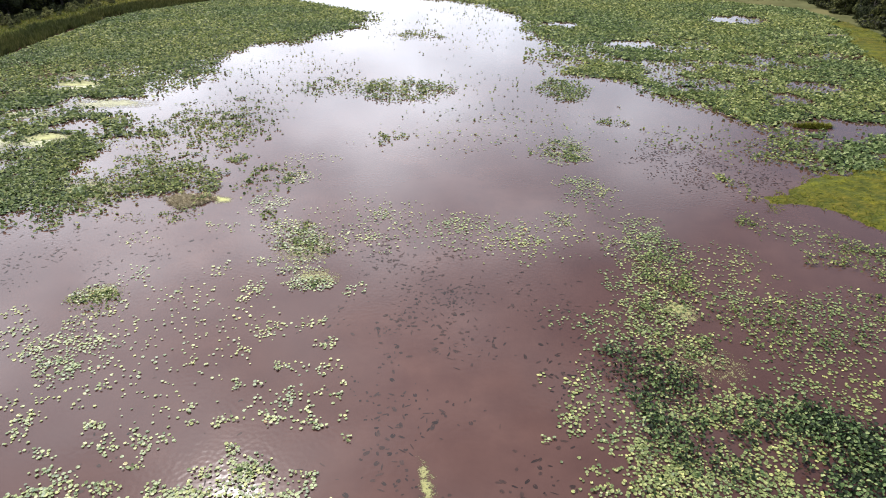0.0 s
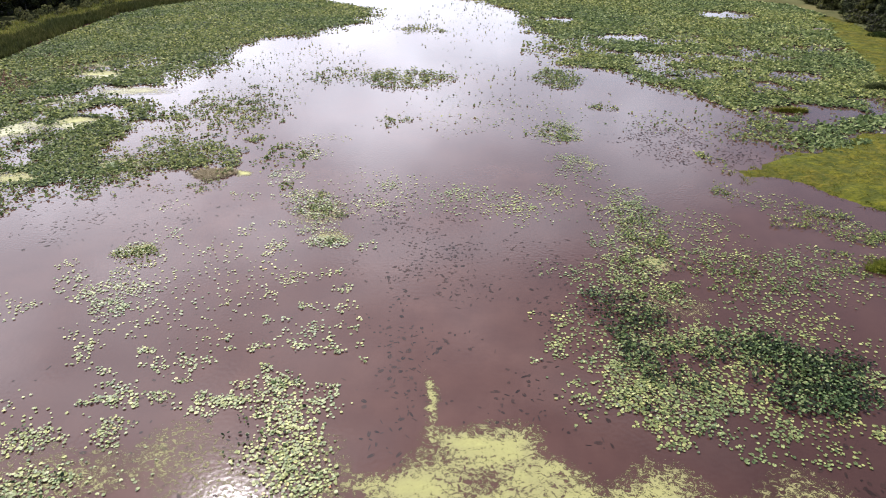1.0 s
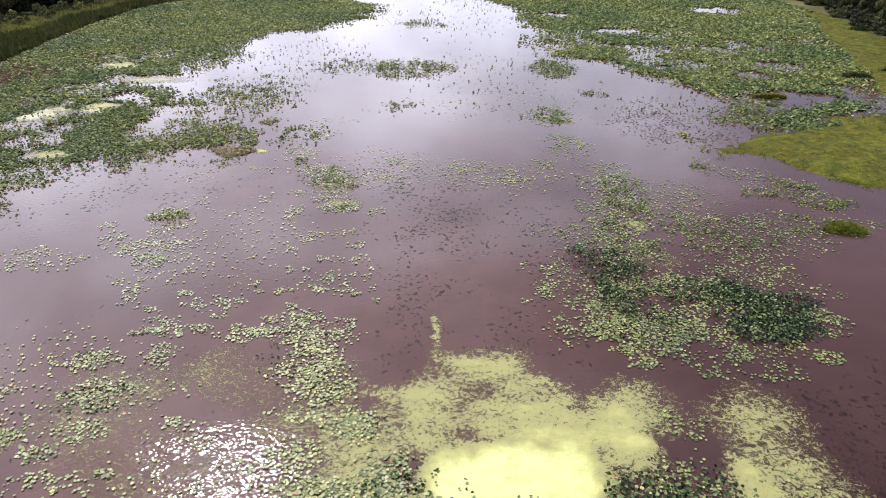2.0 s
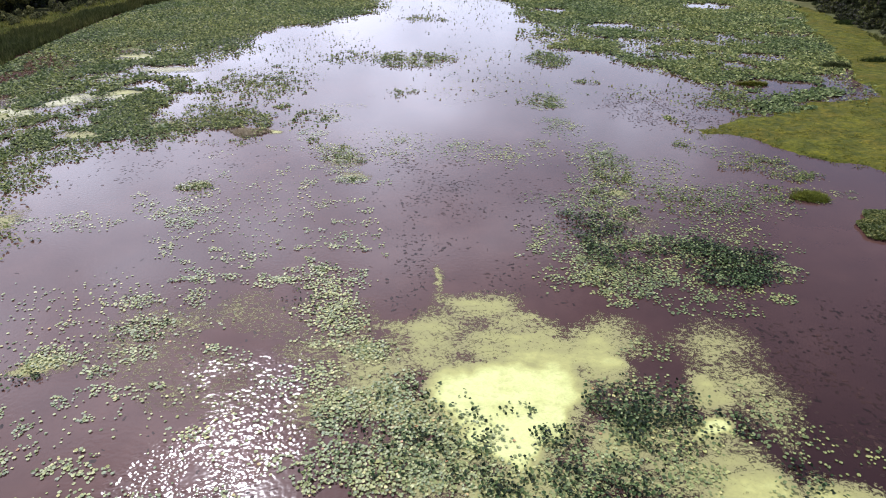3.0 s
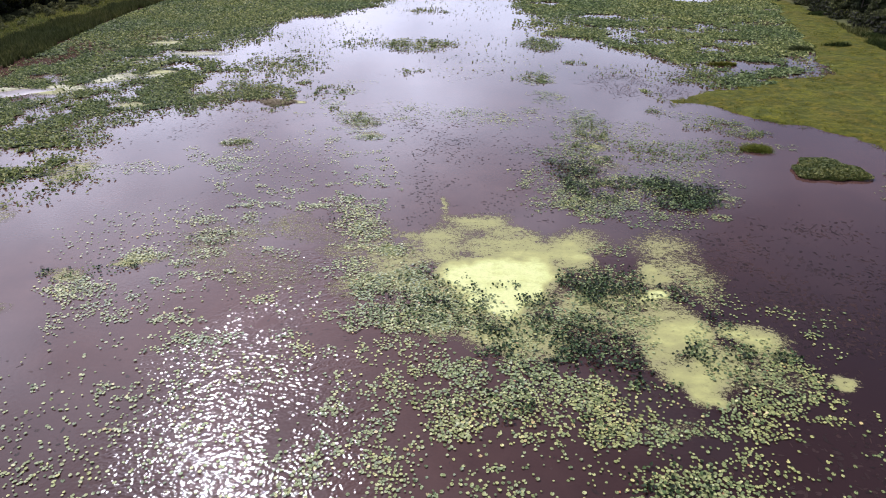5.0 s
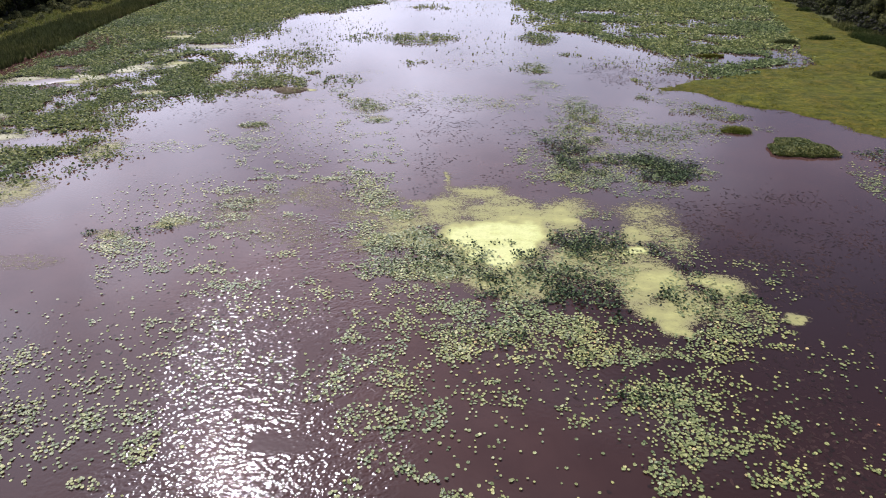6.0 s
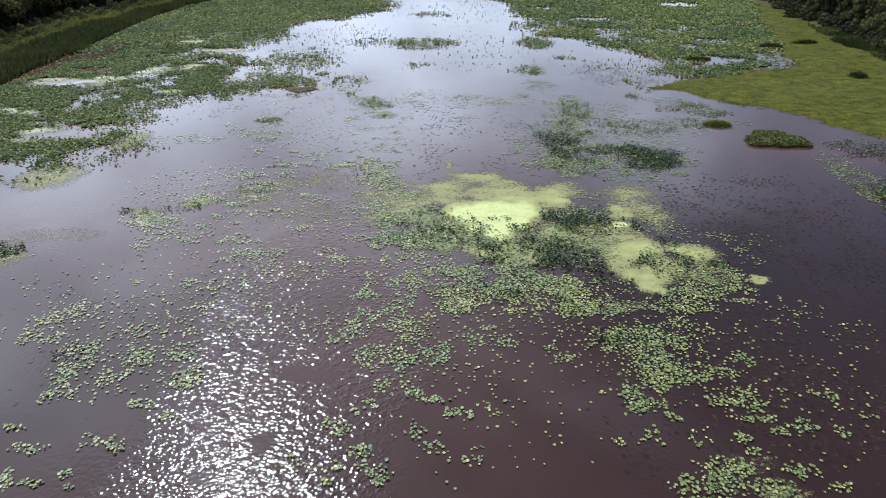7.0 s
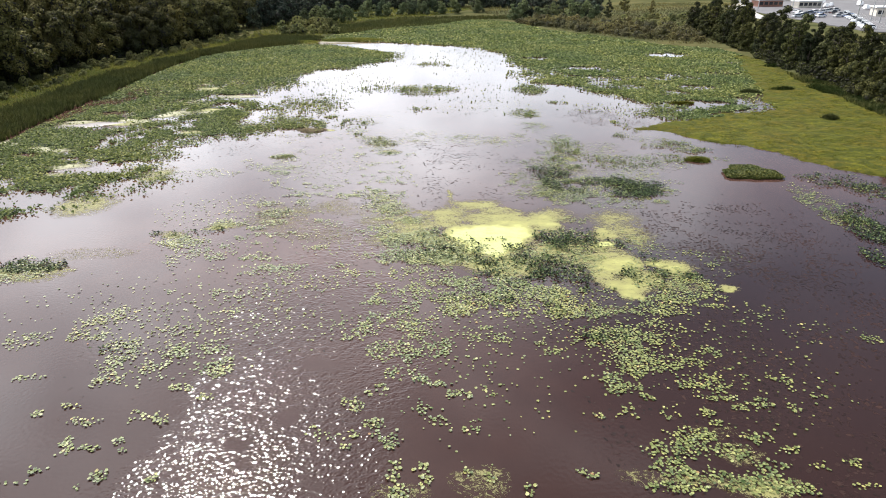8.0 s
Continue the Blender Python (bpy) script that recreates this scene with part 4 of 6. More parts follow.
LEAVES_GROUP_G = ((-3.2, 61.4, 8.97, 2.98, 0.015), (-29.9, 47.9, 4.24, 5.12, 0.4), (31.7, 62, 2.29, 2.86, 0.3), (39.8, 25.7, 3.54, 2.69, 0.42), (41.1, 22.5, 2.25, 2.46, 0.55), (35.1, 12, 1.72, 4.3, 0.75), (34, 16, 1.28, 1.45, 0.12), (37.3, 17.2, 1.56, 1.8, 0.3), (32.3, 6.3, 1.08, 2.07, 0.6), (37.2, 26.4, 1.79, 1.57, 0.25))
LEAF_PATCHES = (LEAVES_GROUP_A, LEAVES_GROUP_B, LEAVES_GROUP_C, LEAVES_GROUP_D, LEAVES_GROUP_E, LEAVES_GROUP_F, LEAVES_GROUP_G)
SCUM_GROUP_A = ((2.2, 9.3, 3.38, 2.66, 1), (0.2, 10.6, 1.67, 2.13, 0.9), (4.8, 11.1, 1.61, 2.53, 0.88), (2.7, 11.3, 2.7, 1.95, 0.9), (-1, 15.5, 1.86, 2.06, 0.4), (-1.1, 13.7, 1.97, 1.5, 0.46), (1.6, 14.5, 2.18, 1.83, 0.46), (2.7, 6.8, 1.27, 1.17, 0.95), (1.4, 7.6, 1.86, 1.53, 0.98), (3.7, 9.1, 1.92, 2.46, 1), (4.1, 14, 2.87, 2.06, 0.54), (6.8, 14, 1.97, 2.06, 0.48), (3.1, 16, 2.06, 1.5, 0.42), (7.4, 12.3, 1.38, 1.66, 0.52), (11.6, 8.6, 0.82, 0.85, 0.9), (12, 10.9, 1.33, 1.55, 0.5), (11.4, 4.9, 2.17, 2.01, 0.6), (10.1, 2.8, 1.21, 1.24, 0.54))
SCUM_GROUP_B = ((11, 1.4, 1.34, 1.5, 0.56), (11.7, -0.1, 1.23, 0.91, 0.5), (12, 1.6, 1.91, 1.66, 0.5), (13.7, 2.3, 1.59, 1.28, 0.46), (12.3, 2.8, 1.08, 1.17, 0.46), (16, 4.3, 1.62, 1.18, 0.54), (15, 4.9, 1.42, 0.79, 0.48), (16, 3.1, 1.3, 0.71, 0.46), (18.4, 1.2, 0.66, 0.49, 0.52), (-3.1, 9.6, 1.37, 1.24, 0.5), (-1.9, 9.1, 1.29, 1.43, 0.52), (-5.2, 13.7, 0.57, 0.55, 0.6), (-0.4, 5.9, 2.37, 1.68, 0.46), (3.9, 4.5, 3.12, 1.98, 0.48), (7.4, 6.7, 2.1, 2.89, 0.46), (1.9, 4.4, 1.76, 1.46, 0.48), (-18.6, 48.1, 0.83, 0.61, 0.7))
FILM_GROUP_A = ((1.3, 17.6, 2.33, 1.44, 0.38), (2.5, 18.7, 1.35, 1.01, 0.32), (-1.4, 20.4, 0.29, 2.15, 0.42), (-0.7, 18.3, 1.18, 0.66, 0.3), (-2.7, 15.4, 1.86, 0.73, 0.26), (-4.4, 12.3, 2.78, 1.41, 0.3), (-2.7, 13.6, 1.43, 1.36, 0.34), (-6.4, 14.2, 1.46, 1.05, 0.22), (-4.5, 13.2, 1.7, 0.93, 0.34), (4.2, 5.1, 1.73, 1.07, 0.4), (13.7, 14.2, 2.36, 2.48, 0.3), (14.1, 11.4, 1.88, 3.03, 0.3), (14.7, 9.4, 1.09, 2.75, 0.18), (15.3, 5, 1.71, 0.96, 0.42), (14.6, 1.4, 1.59, 1.21, 0.3), (12, -0.7, 1.08, 0.5, 0.45), (-6.3, 9.2, 1.95, 1.67, 0.25), (8.6, 15.1, 2.2, 1.87, 0.3))
FILM_GROUP_B = ((9.9, -2, 1.39, 0.52, 0.16), (-4.2, 10.5, 2.33, 1.77, 0.35), (8.7, 7.4, 2.73, 3.98, 0.34), (-2.8, 6.3, 2.4, 1.91, 0.22), (-21.4, 11.7, 1.39, 0.89, 0.35), (-24.7, 10.1, 1.68, 0.7, 0.3), (11.1, 7.2, 1.82, 1.98, 0.42), (16.2, 1.2, 1.27, 1.4, 0.15), (-9.8, 16.4, 3.43, 2.31, 0.1), (-12.7, 10.9, 4.06, 2.41, 0.12), (-16.7, 13.3, 2.87, 2.71, 0.14), (0.8, -17.3, 1.37, 0.73, 0.22), (12.6, -15.5, 1.09, 0.59, 0.38), (12.9, -17.3, 1.72, 0.59, 0.36), (10, -17.3, 1.73, 0.46, 0.26), (11.9, -13.9, 1.37, 0.57, 0.12), (-2.9, -18, 1.23, 0.45, 0.2), (-32.3, 2.7, 2.99, 1.51, 0.3))
FILM_GROUP_C = ((-29.5, 6.3, 4.11, 1.3, 0.12), (-16.9, 15.6, 3.17, 2.06, 0.14), (7.8, -17.1, 1, 0.67, 0.16), (3.8, -15.5, 1.06, 1.12, 0.05), (-12, 17.5, 1.92, 1.62, 0.2), (-15.1, 16.3, 1.87, 1.53, 0.16), (-21, 11.9, 1.68, 0.81, 0.35), (-5.4, 12.8, 1.41, 0.84, 0.28), (-7.9, 13.7, 1.74, 1.32, 0.18), (-17.1, 13.4, 1.74, 1.75, 0.14), (-5.3, 15.8, 1.22, 2.94, 0.16), (-21.6, 34.4, 1.35, 0.96, 0.24), (-9.1, 36.8, 1.77, 0.92, 0.24), (-10.4, 40.2, 1.91, 1.91, 0.2), (13, 33.7, 0.98, 0.79, 0.35), (12.6, 29.3, 2.33, 1.8, 0.12), (-35.7, 2.3, 3.43, 1.43, 0.36), (-51.1, 52.3, 4.45, 1.89, 0.55))
FILM_GROUP_D = ((-47.8, 80.9, 3.1, 1.58, 0.55), (-41.2, 61.8, 3.49, 1.46, 0.55), (-36.3, 17, 2.79, 3.08, 0.38), (-33.7, 26.6, 1.71, 3.08, 0.36), (-30.4, 48.9, 2.55, 2.26, 0.5), (-37.4, 46.4, 3.02, 1.34, 0.5), (-50.1, 85.4, 2.45, 1.16, 0.55))
SCUM = SCUM_GROUP_A + SCUM_GROUP_B + FILM_GROUP_A + FILM_GROUP_B + FILM_GROUP_C + FILM_GROUP_D
SUNKEN = ((19.8, 11.8, 4.88, 9.22, .32), (17.2, -11.7, 5.09, 7.11, .5), (22.7, -1.8, 5.59, 8.60, .34), (13.2, -14.1, 7.62, 5.79, .12), (-3.5, 28.3, 2.49, 4.56, .16), (-0.4, 36.8, 4.45, 4.94, .12), (24.6, 11.4, 7.52, 9.36, .28), (21.8, 56.7, 6.00, 7.14, .3),
          (12.7, -3.1, 8.68, 8.99, .10), (-5.2, 41.7, 3.60, 3.78, .2), (0.7, 26.4, 7.88, 13.79, .11), (-14.3, 5.4, 16.30, 20.00, .025), (-26.7, 39.4, 9.47, 7.14, .08))


def warped(x, y, amp, scale, seed):
    """Places pushed about by noise, so that outlines made from them are torn."""
    return x + amp * 2 * (fbm(x, y, scale, seed, 4) - 0.5), y + amp * 2 * (fbm(x, y, scale, seed + 91, 4) - 0.5)


def cover(x, y, row, ragged=0.55, seed=0):
    """How much of a patch lies at x, y: its cover inside, fading with a torn edge."""
    cx, cy, a, b, c = row
    x, y = warped(x, y, 0.45 * min(a, b) + 0.12, 0.7 * math.sqrt(a * b) + 0.5, seed)
    return c * (1 - smooth(np.hypot((x - cx) / a, (y - cy) / b), 0.55, 1.25))


PADS = [pad_template(k) for k in range(6)]
PLAIN_PADS = [pad_template(k, 7) for k in range(6)]
PAD_MESHES = [mesh_of("pad", v, f, mat_pad, True) for v, f in PADS]
GREEN_PAD_MESHES = [mesh_of("pad", v, f, mat_green_pad, True) for v, f in PADS]
LEAVES = [leaf_template(k) for k in range(5)]
LEAF_MESHES = [mesh_of("leaf", v, f, mat_leaf) for v, f in LEAVES]
PALE_LEAF_MESHES = [mesh_of("leaf", v, f, mat_bed) for v, f in LEAVES]


def build_patch(row, seed, kind):
    """One colony of floating pads, or of standing leaves: single leaves near its middle line, the others joined."""
    r = np.random.RandomState(seed)
    cx, cy, a, b, c = row
    pads = kind == "pad"
    cell = (0.135 if cy < 25 else 0.165) if pads else 0.18 if cy > 45 else 0.112
    x, y = scatter_grid(cx - a * 1.5, cx + a * 1.5, cy - b * 1.5, cy + b * 1.5, cell, r)
    d = cover(x, y, row, seed=seed) * (1.6 if pads else 0.85 if cy > 45 else 1.15 if c > 0.7 else 0.85)
    clump = fbm(x, y, 0.75 if pads else 1.1, seed + 3, 3)       # leaves crowd together and leave gaps
    rank = np.argsort(np.argsort(clump)) / max(1, len(x) - 1)
    crowd = float(smooth(c, 0.03, 0.25))                        # thin colonies lie scattered
    keep = np.where(r.rand(len(x)) < 0.55 * crowd, (rank > 1 - d) & (r.rand(len(x)) < 0.9), r.rand(len(x)) < d) & (inland(x, y) < -1)
    x, y = x[keep], y[keep]
    n = len(x)
    if n < 2:
        return
    order = np.argsort(np.abs(x - cx) + np.abs(y - cy))
    x, y = x[order], y[order]
    if pads:
        heap = 1.7 if c > 0.4 else 1.0
        size = 0.095 + 0.105 * r.rand(n) ** 1.2
        rx, ry, z = r.normal(0, 0.09 * heap, n), r.normal(0, 0.09 * heap, n), 0.014 + r.uniform(0, 0.055 * heap, n)
        green = cx > 5 and cy > 13                 # a greener stand in the north-east
        templates, meshes, joined, limit = PLAIN_PADS, GREEN_PAD_MESHES if green else PAD_MESHES, mat_green_pad_joined if green else mat_pad_joined, 8
    else:
        size = r.uniform(0.15, 0.30, n) if cy > 45 else r.uniform(0.095, 0.185, n)
        rx, ry, z = r.normal(0, 0.36, n), r.normal(-0.1, 0.42, n), r.uniform(0.04, 0.16, n) * (1.6 if c > 0.4 else 0.9)
        pale = cy > 30                             # a lighter kind grows further out
        templates, meshes, joined, limit = LEAVES, PALE_LEAF_MESHES if pale else LEAF_MESHES, mat_bed_joined if pale else mat_leaf_joined, 8
    rz = r.uniform(0, 6.283, n)
    root = new("water_lily_colony" if pads else "spatterdock_clump")
    root.location = (cx, cy, 0)
    if pads:
        words = ("dense" if c > 0.4 else "loose" if c > 0.15 else "thin scattered") + (" colony of green lily pads floating on brown water" if green else " colony of yellow-green lily pads floating on brown water")
        tagged(root, words, "water lilies", "lily pads on the pond")
    else:
        words = ("dense" if c > 0.5 else "loose" if c > 0.15 else "thin scattered") + (" clump of green leaves standing out of the pond" if pale else " clump of dark green leaves standing out of the pond")
        tagged(root, words, "water plants", "standing leaf clumps")
    m = min(n, limit)
    for k in range(m):
        ob = part("pad" if pads else "leaf", meshes[(k * 7 + seed) % len(meshes)], root)
        ob.location = (x[k] - cx, y[k] - cy, z[k])
        ob.rotation_euler = (rx[k], ry[k], rz[k])
        ob.scale = (size[k],) * 3
    if n > m:
        verts, faces, base = [], [], 0
        for t, tpl in enumerate(templates):
            pick = np.arange(m + t, n, len(templates))
            if len(pick):
                v, f = strewn(tpl, np.stack((x[pick] - cx, y[pick] - cy, z[pick]), -1), turns(rx[pick], ry[pick], rz[pick]), size[pick])
                verts.append(v), faces.append(f + base)
                base += len(v)
        rest = part("pad_carpet" if pads else "foliage", mesh_of("rest", np.concatenate(verts), np.concatenate(faces), joined), root)
        tagged(rest, kind="stuff")


for g, rows in enumerate(PAD_PATCHES):
    for k, row in enumerate(rows):
        build_patch(row, 100 + 10 * g + k, "pad")
for g, rows in enumerate(LEAF_PATCHES):
    for k, row in enumerate(rows):
        build_patch(row, 300 + 10 * g + k, "leaf")


def algae_sheet(name, rows, cell, mat, z, seed, label):
    """A torn film on the water, stored with its thickness: scum where it is thick, a broken veil where it is thin."""
    reach = np.array([(cx - a * 1.5, cx + a * 1.5, cy - b * 1.5, cy + b * 1.5) for cx, cy, a, b, c in rows])
    i, j = np.meshgrid(np.arange(int(reach[:, 0].min() / cell) - 30, int(reach[:, 1].max() / cell) + 30), np.arange(int(reach[:, 2].min() / cell) - 30, int(reach[:, 3].max() / cell) + 30))
    shape = i.shape
    x, y = (i * cell).ravel(), (j * cell).ravel()
    thick = np.zeros(len(x))
    close = np.zeros(len(x), bool)
    for x0, x1, y0, y1 in reach:
        close |= (x > x0 - 3) & (x < x1 + 3) & (y > y0 - 3) & (y < y1 + 3)
    px, py = x[close], y[close]
    wx, wy = warped(px, py, 0.8, 2.6, seed)
    wx, wy = warped(wx, wy, 0.3, 0.8, seed + 7)
    d = np.zeros(len(px))
    for cx, cy, a, b, c in rows:
        own = min(c, 0.97) * (1 - smooth(np.hypot((wx - cx) / a, (wy - cy) / b), 0.35, 1.40))
        d = np.maximum(d, own) + 0.12 * np.minimum(d, own)
    d = np.minimum(d, 1.0)
    veil = fbm(px / 2.2, py, 1.2, seed + 40, 5)
    thick[close] = np.clip(d + (veil - 0.5) * 0.7 * smooth(d, 0.02, 0.4) * (1 - 0.6 * smooth(d, 0.7, 0.95)), 0, 1)
    t2 = thick.reshape(shape)
    full = np.maximum(np.maximum(t2[:-1, :-1], t2[1:, :-1]), np.maximum(t2[:-1, 1:], t2[1:, 1:])) > 0.06
    w = shape[1]
    jj, ii = np.nonzero(full)
    if not len(jj):
        return None
    q = jj * w + ii
    f = np.stack((q, q + 1, q + 1 + w, q + w), -1)
    used, inv = np.unique(f, return_inverse=True)
    me = mesh_of(name, np.stack((x[used], y[used], z + 0.003 * thick[used]), -1), inv.reshape(-1, 4), mat, True)
    me.attributes.new("thickness", "FLOAT", "POINT").data.foreach_set("value", thick[used].astype(np.float32))
    return tagged(new(name, me), label, "algae", name.replace("_", " ") + " patches", "stuff")


def apart(rows):
    """Sorts rows into groups that do not touch one another."""
    groups = []
    for row in rows:
        near = [g for g in groups if any(abs(row[0] - q[0]) < 1.5 * (row[2] + q[2]) + 2 and abs(row[1] - q[1]) < 1.5 * (row[3] + q[3]) + 2 for q in g)]
        groups = [g for g in groups if g not in near] + [[row] + [q for g in near for q in g]]
    return groups


for rows in apart(SCUM):
    algae_sheet("algae_scum", rows, 0.10, mat_scum, 0.006, 71, "yellow-green algae scum thinning into an olive film on the pond")


CREAM = ((-57.2, 40.2, 4.06, 2.32, .75), (-53.4, 44.4, 4.03, 2.10, .7), (-50.3, 52.6, 4.22, 2.31, .7), (-47.7, 58.2, 4.64, 2.51, .8), (-41.2, 60.3, 3.70, 1.46, .65), (-52.5, 37.2, 4.02, 1.68, .7), (-46.6, 30.3, 3.52, 2.08, .5), (-44.1, 25.2, 4.59, 2.28, .4),
         (-48.2, 77.6, 3.55, 1.47, .7), (-45.4, 79.5, 2.86, 1.26, .7), (-63.2, 120.3, 1.84, 2.58, .8), (-46.7, 68.2, 2.87, 1.05, .5), (-40.1, 72.6, 5.44, 1.87, .4), (-55.0, 51.6, 5.05, 2.53, .4))
for rows in apart(CREAM):
    algae_sheet("bleached_scum", rows, 0.16, mat_cream, 0.005, 83, "cream coloured bleached scum in pools of the leaf bed")


def build_sunken():
    verts, faces, base = [], [], 0
    for k, row in enumerate(SUNKEN):
        r = np.random.RandomState(900 + k)
        cx, cy, a, b, c = row
        x, y = scatter_grid(cx - a * 1.4, cx + a * 1.4, cy - b * 1.4, cy + b * 1.4, 0.27, r)
        keep = r.rand(len(x)) < 2.3 * cover(x, y, row, seed=900 + k) * np.clip(4 * (fbm(x, y, 2.5, 77, 3) - 0.35), 0.1, 1.6)
        x, y = x[keep], y[keep]
        n = len(x)
        v, f = strewn(pad_template(k + 20, 8), np.stack((x, y, np.full(n, 0.003) + r.uniform(0, 0.002, n)), -1), turns(np.zeros(n), np.zeros(n), r.uniform(0, 6.28, n)),
                      np.stack((0.10 + 0.34 * r.rand(n) ** 1.6, 0.06 + 0.20 * r.rand(n) ** 1.6, np.full(n, 0.02)), -1))
        verts.append(v), faces.append(f + base)
        base += len(v)
    ob = new("sunken_leaves", mesh_of("sunken_leaves", np.concatenate(verts), np.concatenate(faces), mat_sunk))
    tagged(ob, "dark purplish leaves lying just under the water", "water plants", kind="stuff")


build_sunken()

# ---- leaf beds along the shores ----
LEFT_EDGE_Y = (9.8, 14.1, 18.5, 24.5, 30.7, 38.2, 44.2, 47.8, 55.1, 64.5, 71.2, 78.2, 84.3, 98.0, 105.3, 109.5, 121.1, 128.8, 135.4, 144.6, 157.8)
LEFT_EDGE_X = (-48.2, -39.5, -36.3, -33.1, -34.2, -37.4, -35.2, -29.4, -30.5, -32.1, -36.4, -34.7, -33.7, -35.3, -28.9, -22.6, -18.9, -16.3, -18.4, -28.9, -41.9)
LEFT_HOLES = ((-42.8, 28.7, 4.58, 2.49), (-45.0, 18.5, 4.93, 2.70), (-55.6, 51.2, 5.06, 2.74), (-38.5, 46.1, 2.38, 1.14), (-39.1, 72.8, 5.97, 2.29), (-47.5, 79.8, 2.66, 1.68), (-39.4, 64.8, 2.60, 1.87), (-40.7, 61.3, 3.26, 1.25), (-32.1, 76.3, 3.20, 1.24), (-49.5, 84.2, 1.78, 1.05))
RIGHT_EDGE_Y = (45.4, 51.5, 56.8, 65.2, 75.5, 85.1, 88.2, 106.8, 133.4, 148.0, 153.6, 160.7, 169.6, 272.5)
RIGHT_EDGE_X = (41.1, 35.7, 31.2, 32.1, 26.7, 20.1, 11.6, 12.1, 12.1, 3.9, -3.1, -21.5, -47.5, -47.7)
RIGHT_HOLES = ((52.1, 130.2, 6.12, 4.70), (18.8, 123.8, 3.99, 2.93), (27.7, 107.1, 4.17, 3.09), (38.5, 66.4, 5.85, 2.65), (42.1, 58.0, 5.35, 2.07), (34.0, 61.7, 4.09, 2.09), (64.1, 115.3, 1.69, 1.29), (23.0, 95.3, 2.81, 0.97), (48.3, 61.5, 2.63, 0.93))
MAT_X = (24.9, 29.1, 32.2, 36.4, 39.1, 42.6, 45.7, 55.7, 68.4, 76.6)
MAT_LOW = (48.5, 45.2, 41.5, 39.6, 34.8, 30.3, 26.3, 21.0, 15.7, 13.4)
MAT_TOP_X = (24.9, 29.1, 37.4, 46.3, 50.7, 56.9, 63.0, 69.1, 75.8)
MAT_TOP = (48.7, 54.7, 57.6, 59.9, 64.1, 85.6, 107.8, 126.9, 134.7)


def on_mat(x, y):
    """Metres inside the creeping mat, about; below zero outside."""
    x, y = warped(x, y, 1.6, 7.0, 35)
    low, top = np.interp(x, MAT_X, MAT_LOW), np.interp(x, MAT_TOP_X, MAT_TOP)
    d = np.minimum(np.minimum(y - low, (top - y) * 0.75), (x - 24.9) * 0.9)
    return np.minimum(d, right_shore(y) + 3 - x)


def open_water(x, y, holes):
    """1 in the middle of the open pools of a bed, 0 outside."""
    w = np.zeros(len(x))
    for k, (cx, cy, a, b) in enumerate(holes):
        q = np.hypot((x - cx) / a, (y - cy) / b) + 1.0 * (fbm(x, y, 2.2, 31 + k, 3) - 0.5)
        w = np.maximum(w, 1 - smooth(q, 0.7, 1.2))
    return w


def left_bed(x, y):
    edge = np.interp(y, LEFT_EDGE_Y, LEFT_EDGE_X) - x + 9.0 * (fbm(x, y, 5, 11, 4) - 0.5)
    d = smooth(edge, -2.6, 4.0) * smooth(y, 11, 15) * (1 - smooth(y, 150, 158))
    thin = smooth(fbm(x, y, 4.5, 12, 4), 0.36, 0.54)
    thin = thin + (1 - thin) * smooth(y, 60, 110) * 0.9
    tuft = smooth(fbm(x, y * 1.8, 1.9, 17, 4), 0.36, 0.48)          # torn into tufts towards the south
    tuft = tuft + (1 - tuft) * smooth(y, 44, 84)
    return d * (0.10 + 0.90 * thin) * (0.8 + 0.2 * tuft) * (1 - 0.97 * open_water(x, y, LEFT_HOLES)) * (x > left_shore(y) + 0.4)


def right_bed(x, y):
    edge = x - np.interp(y, RIGHT_EDGE_Y, RIGHT_EDGE_X) + 10.0 * (fbm(x, y, 6, 13, 4) - 0.5)
    d = smooth(edge, -3.0, 5.0) * smooth(y, 51.5, 56)
    thin = smooth(fbm(x, y, 5.5, 14, 4), 0.34, 0.52)
    thin = thin + (1 - thin) * smooth(y, 85, 130) * 0.92
    return d * (0.15 + 0.85 * thin) * (1 - 0.97 * open_water(x, y, RIGHT_HOLES)) * (on_mat(x, y) < 0.6 + 3.5 * (fbm(x, y, 3.0, 15, 4) - 0.4)) * (inland(x, y) < 1.5)


BED_MESHES = [mesh_of("leaf", *leaf_template(k + 50, 0.3), mat_bed) for k in range(4)]


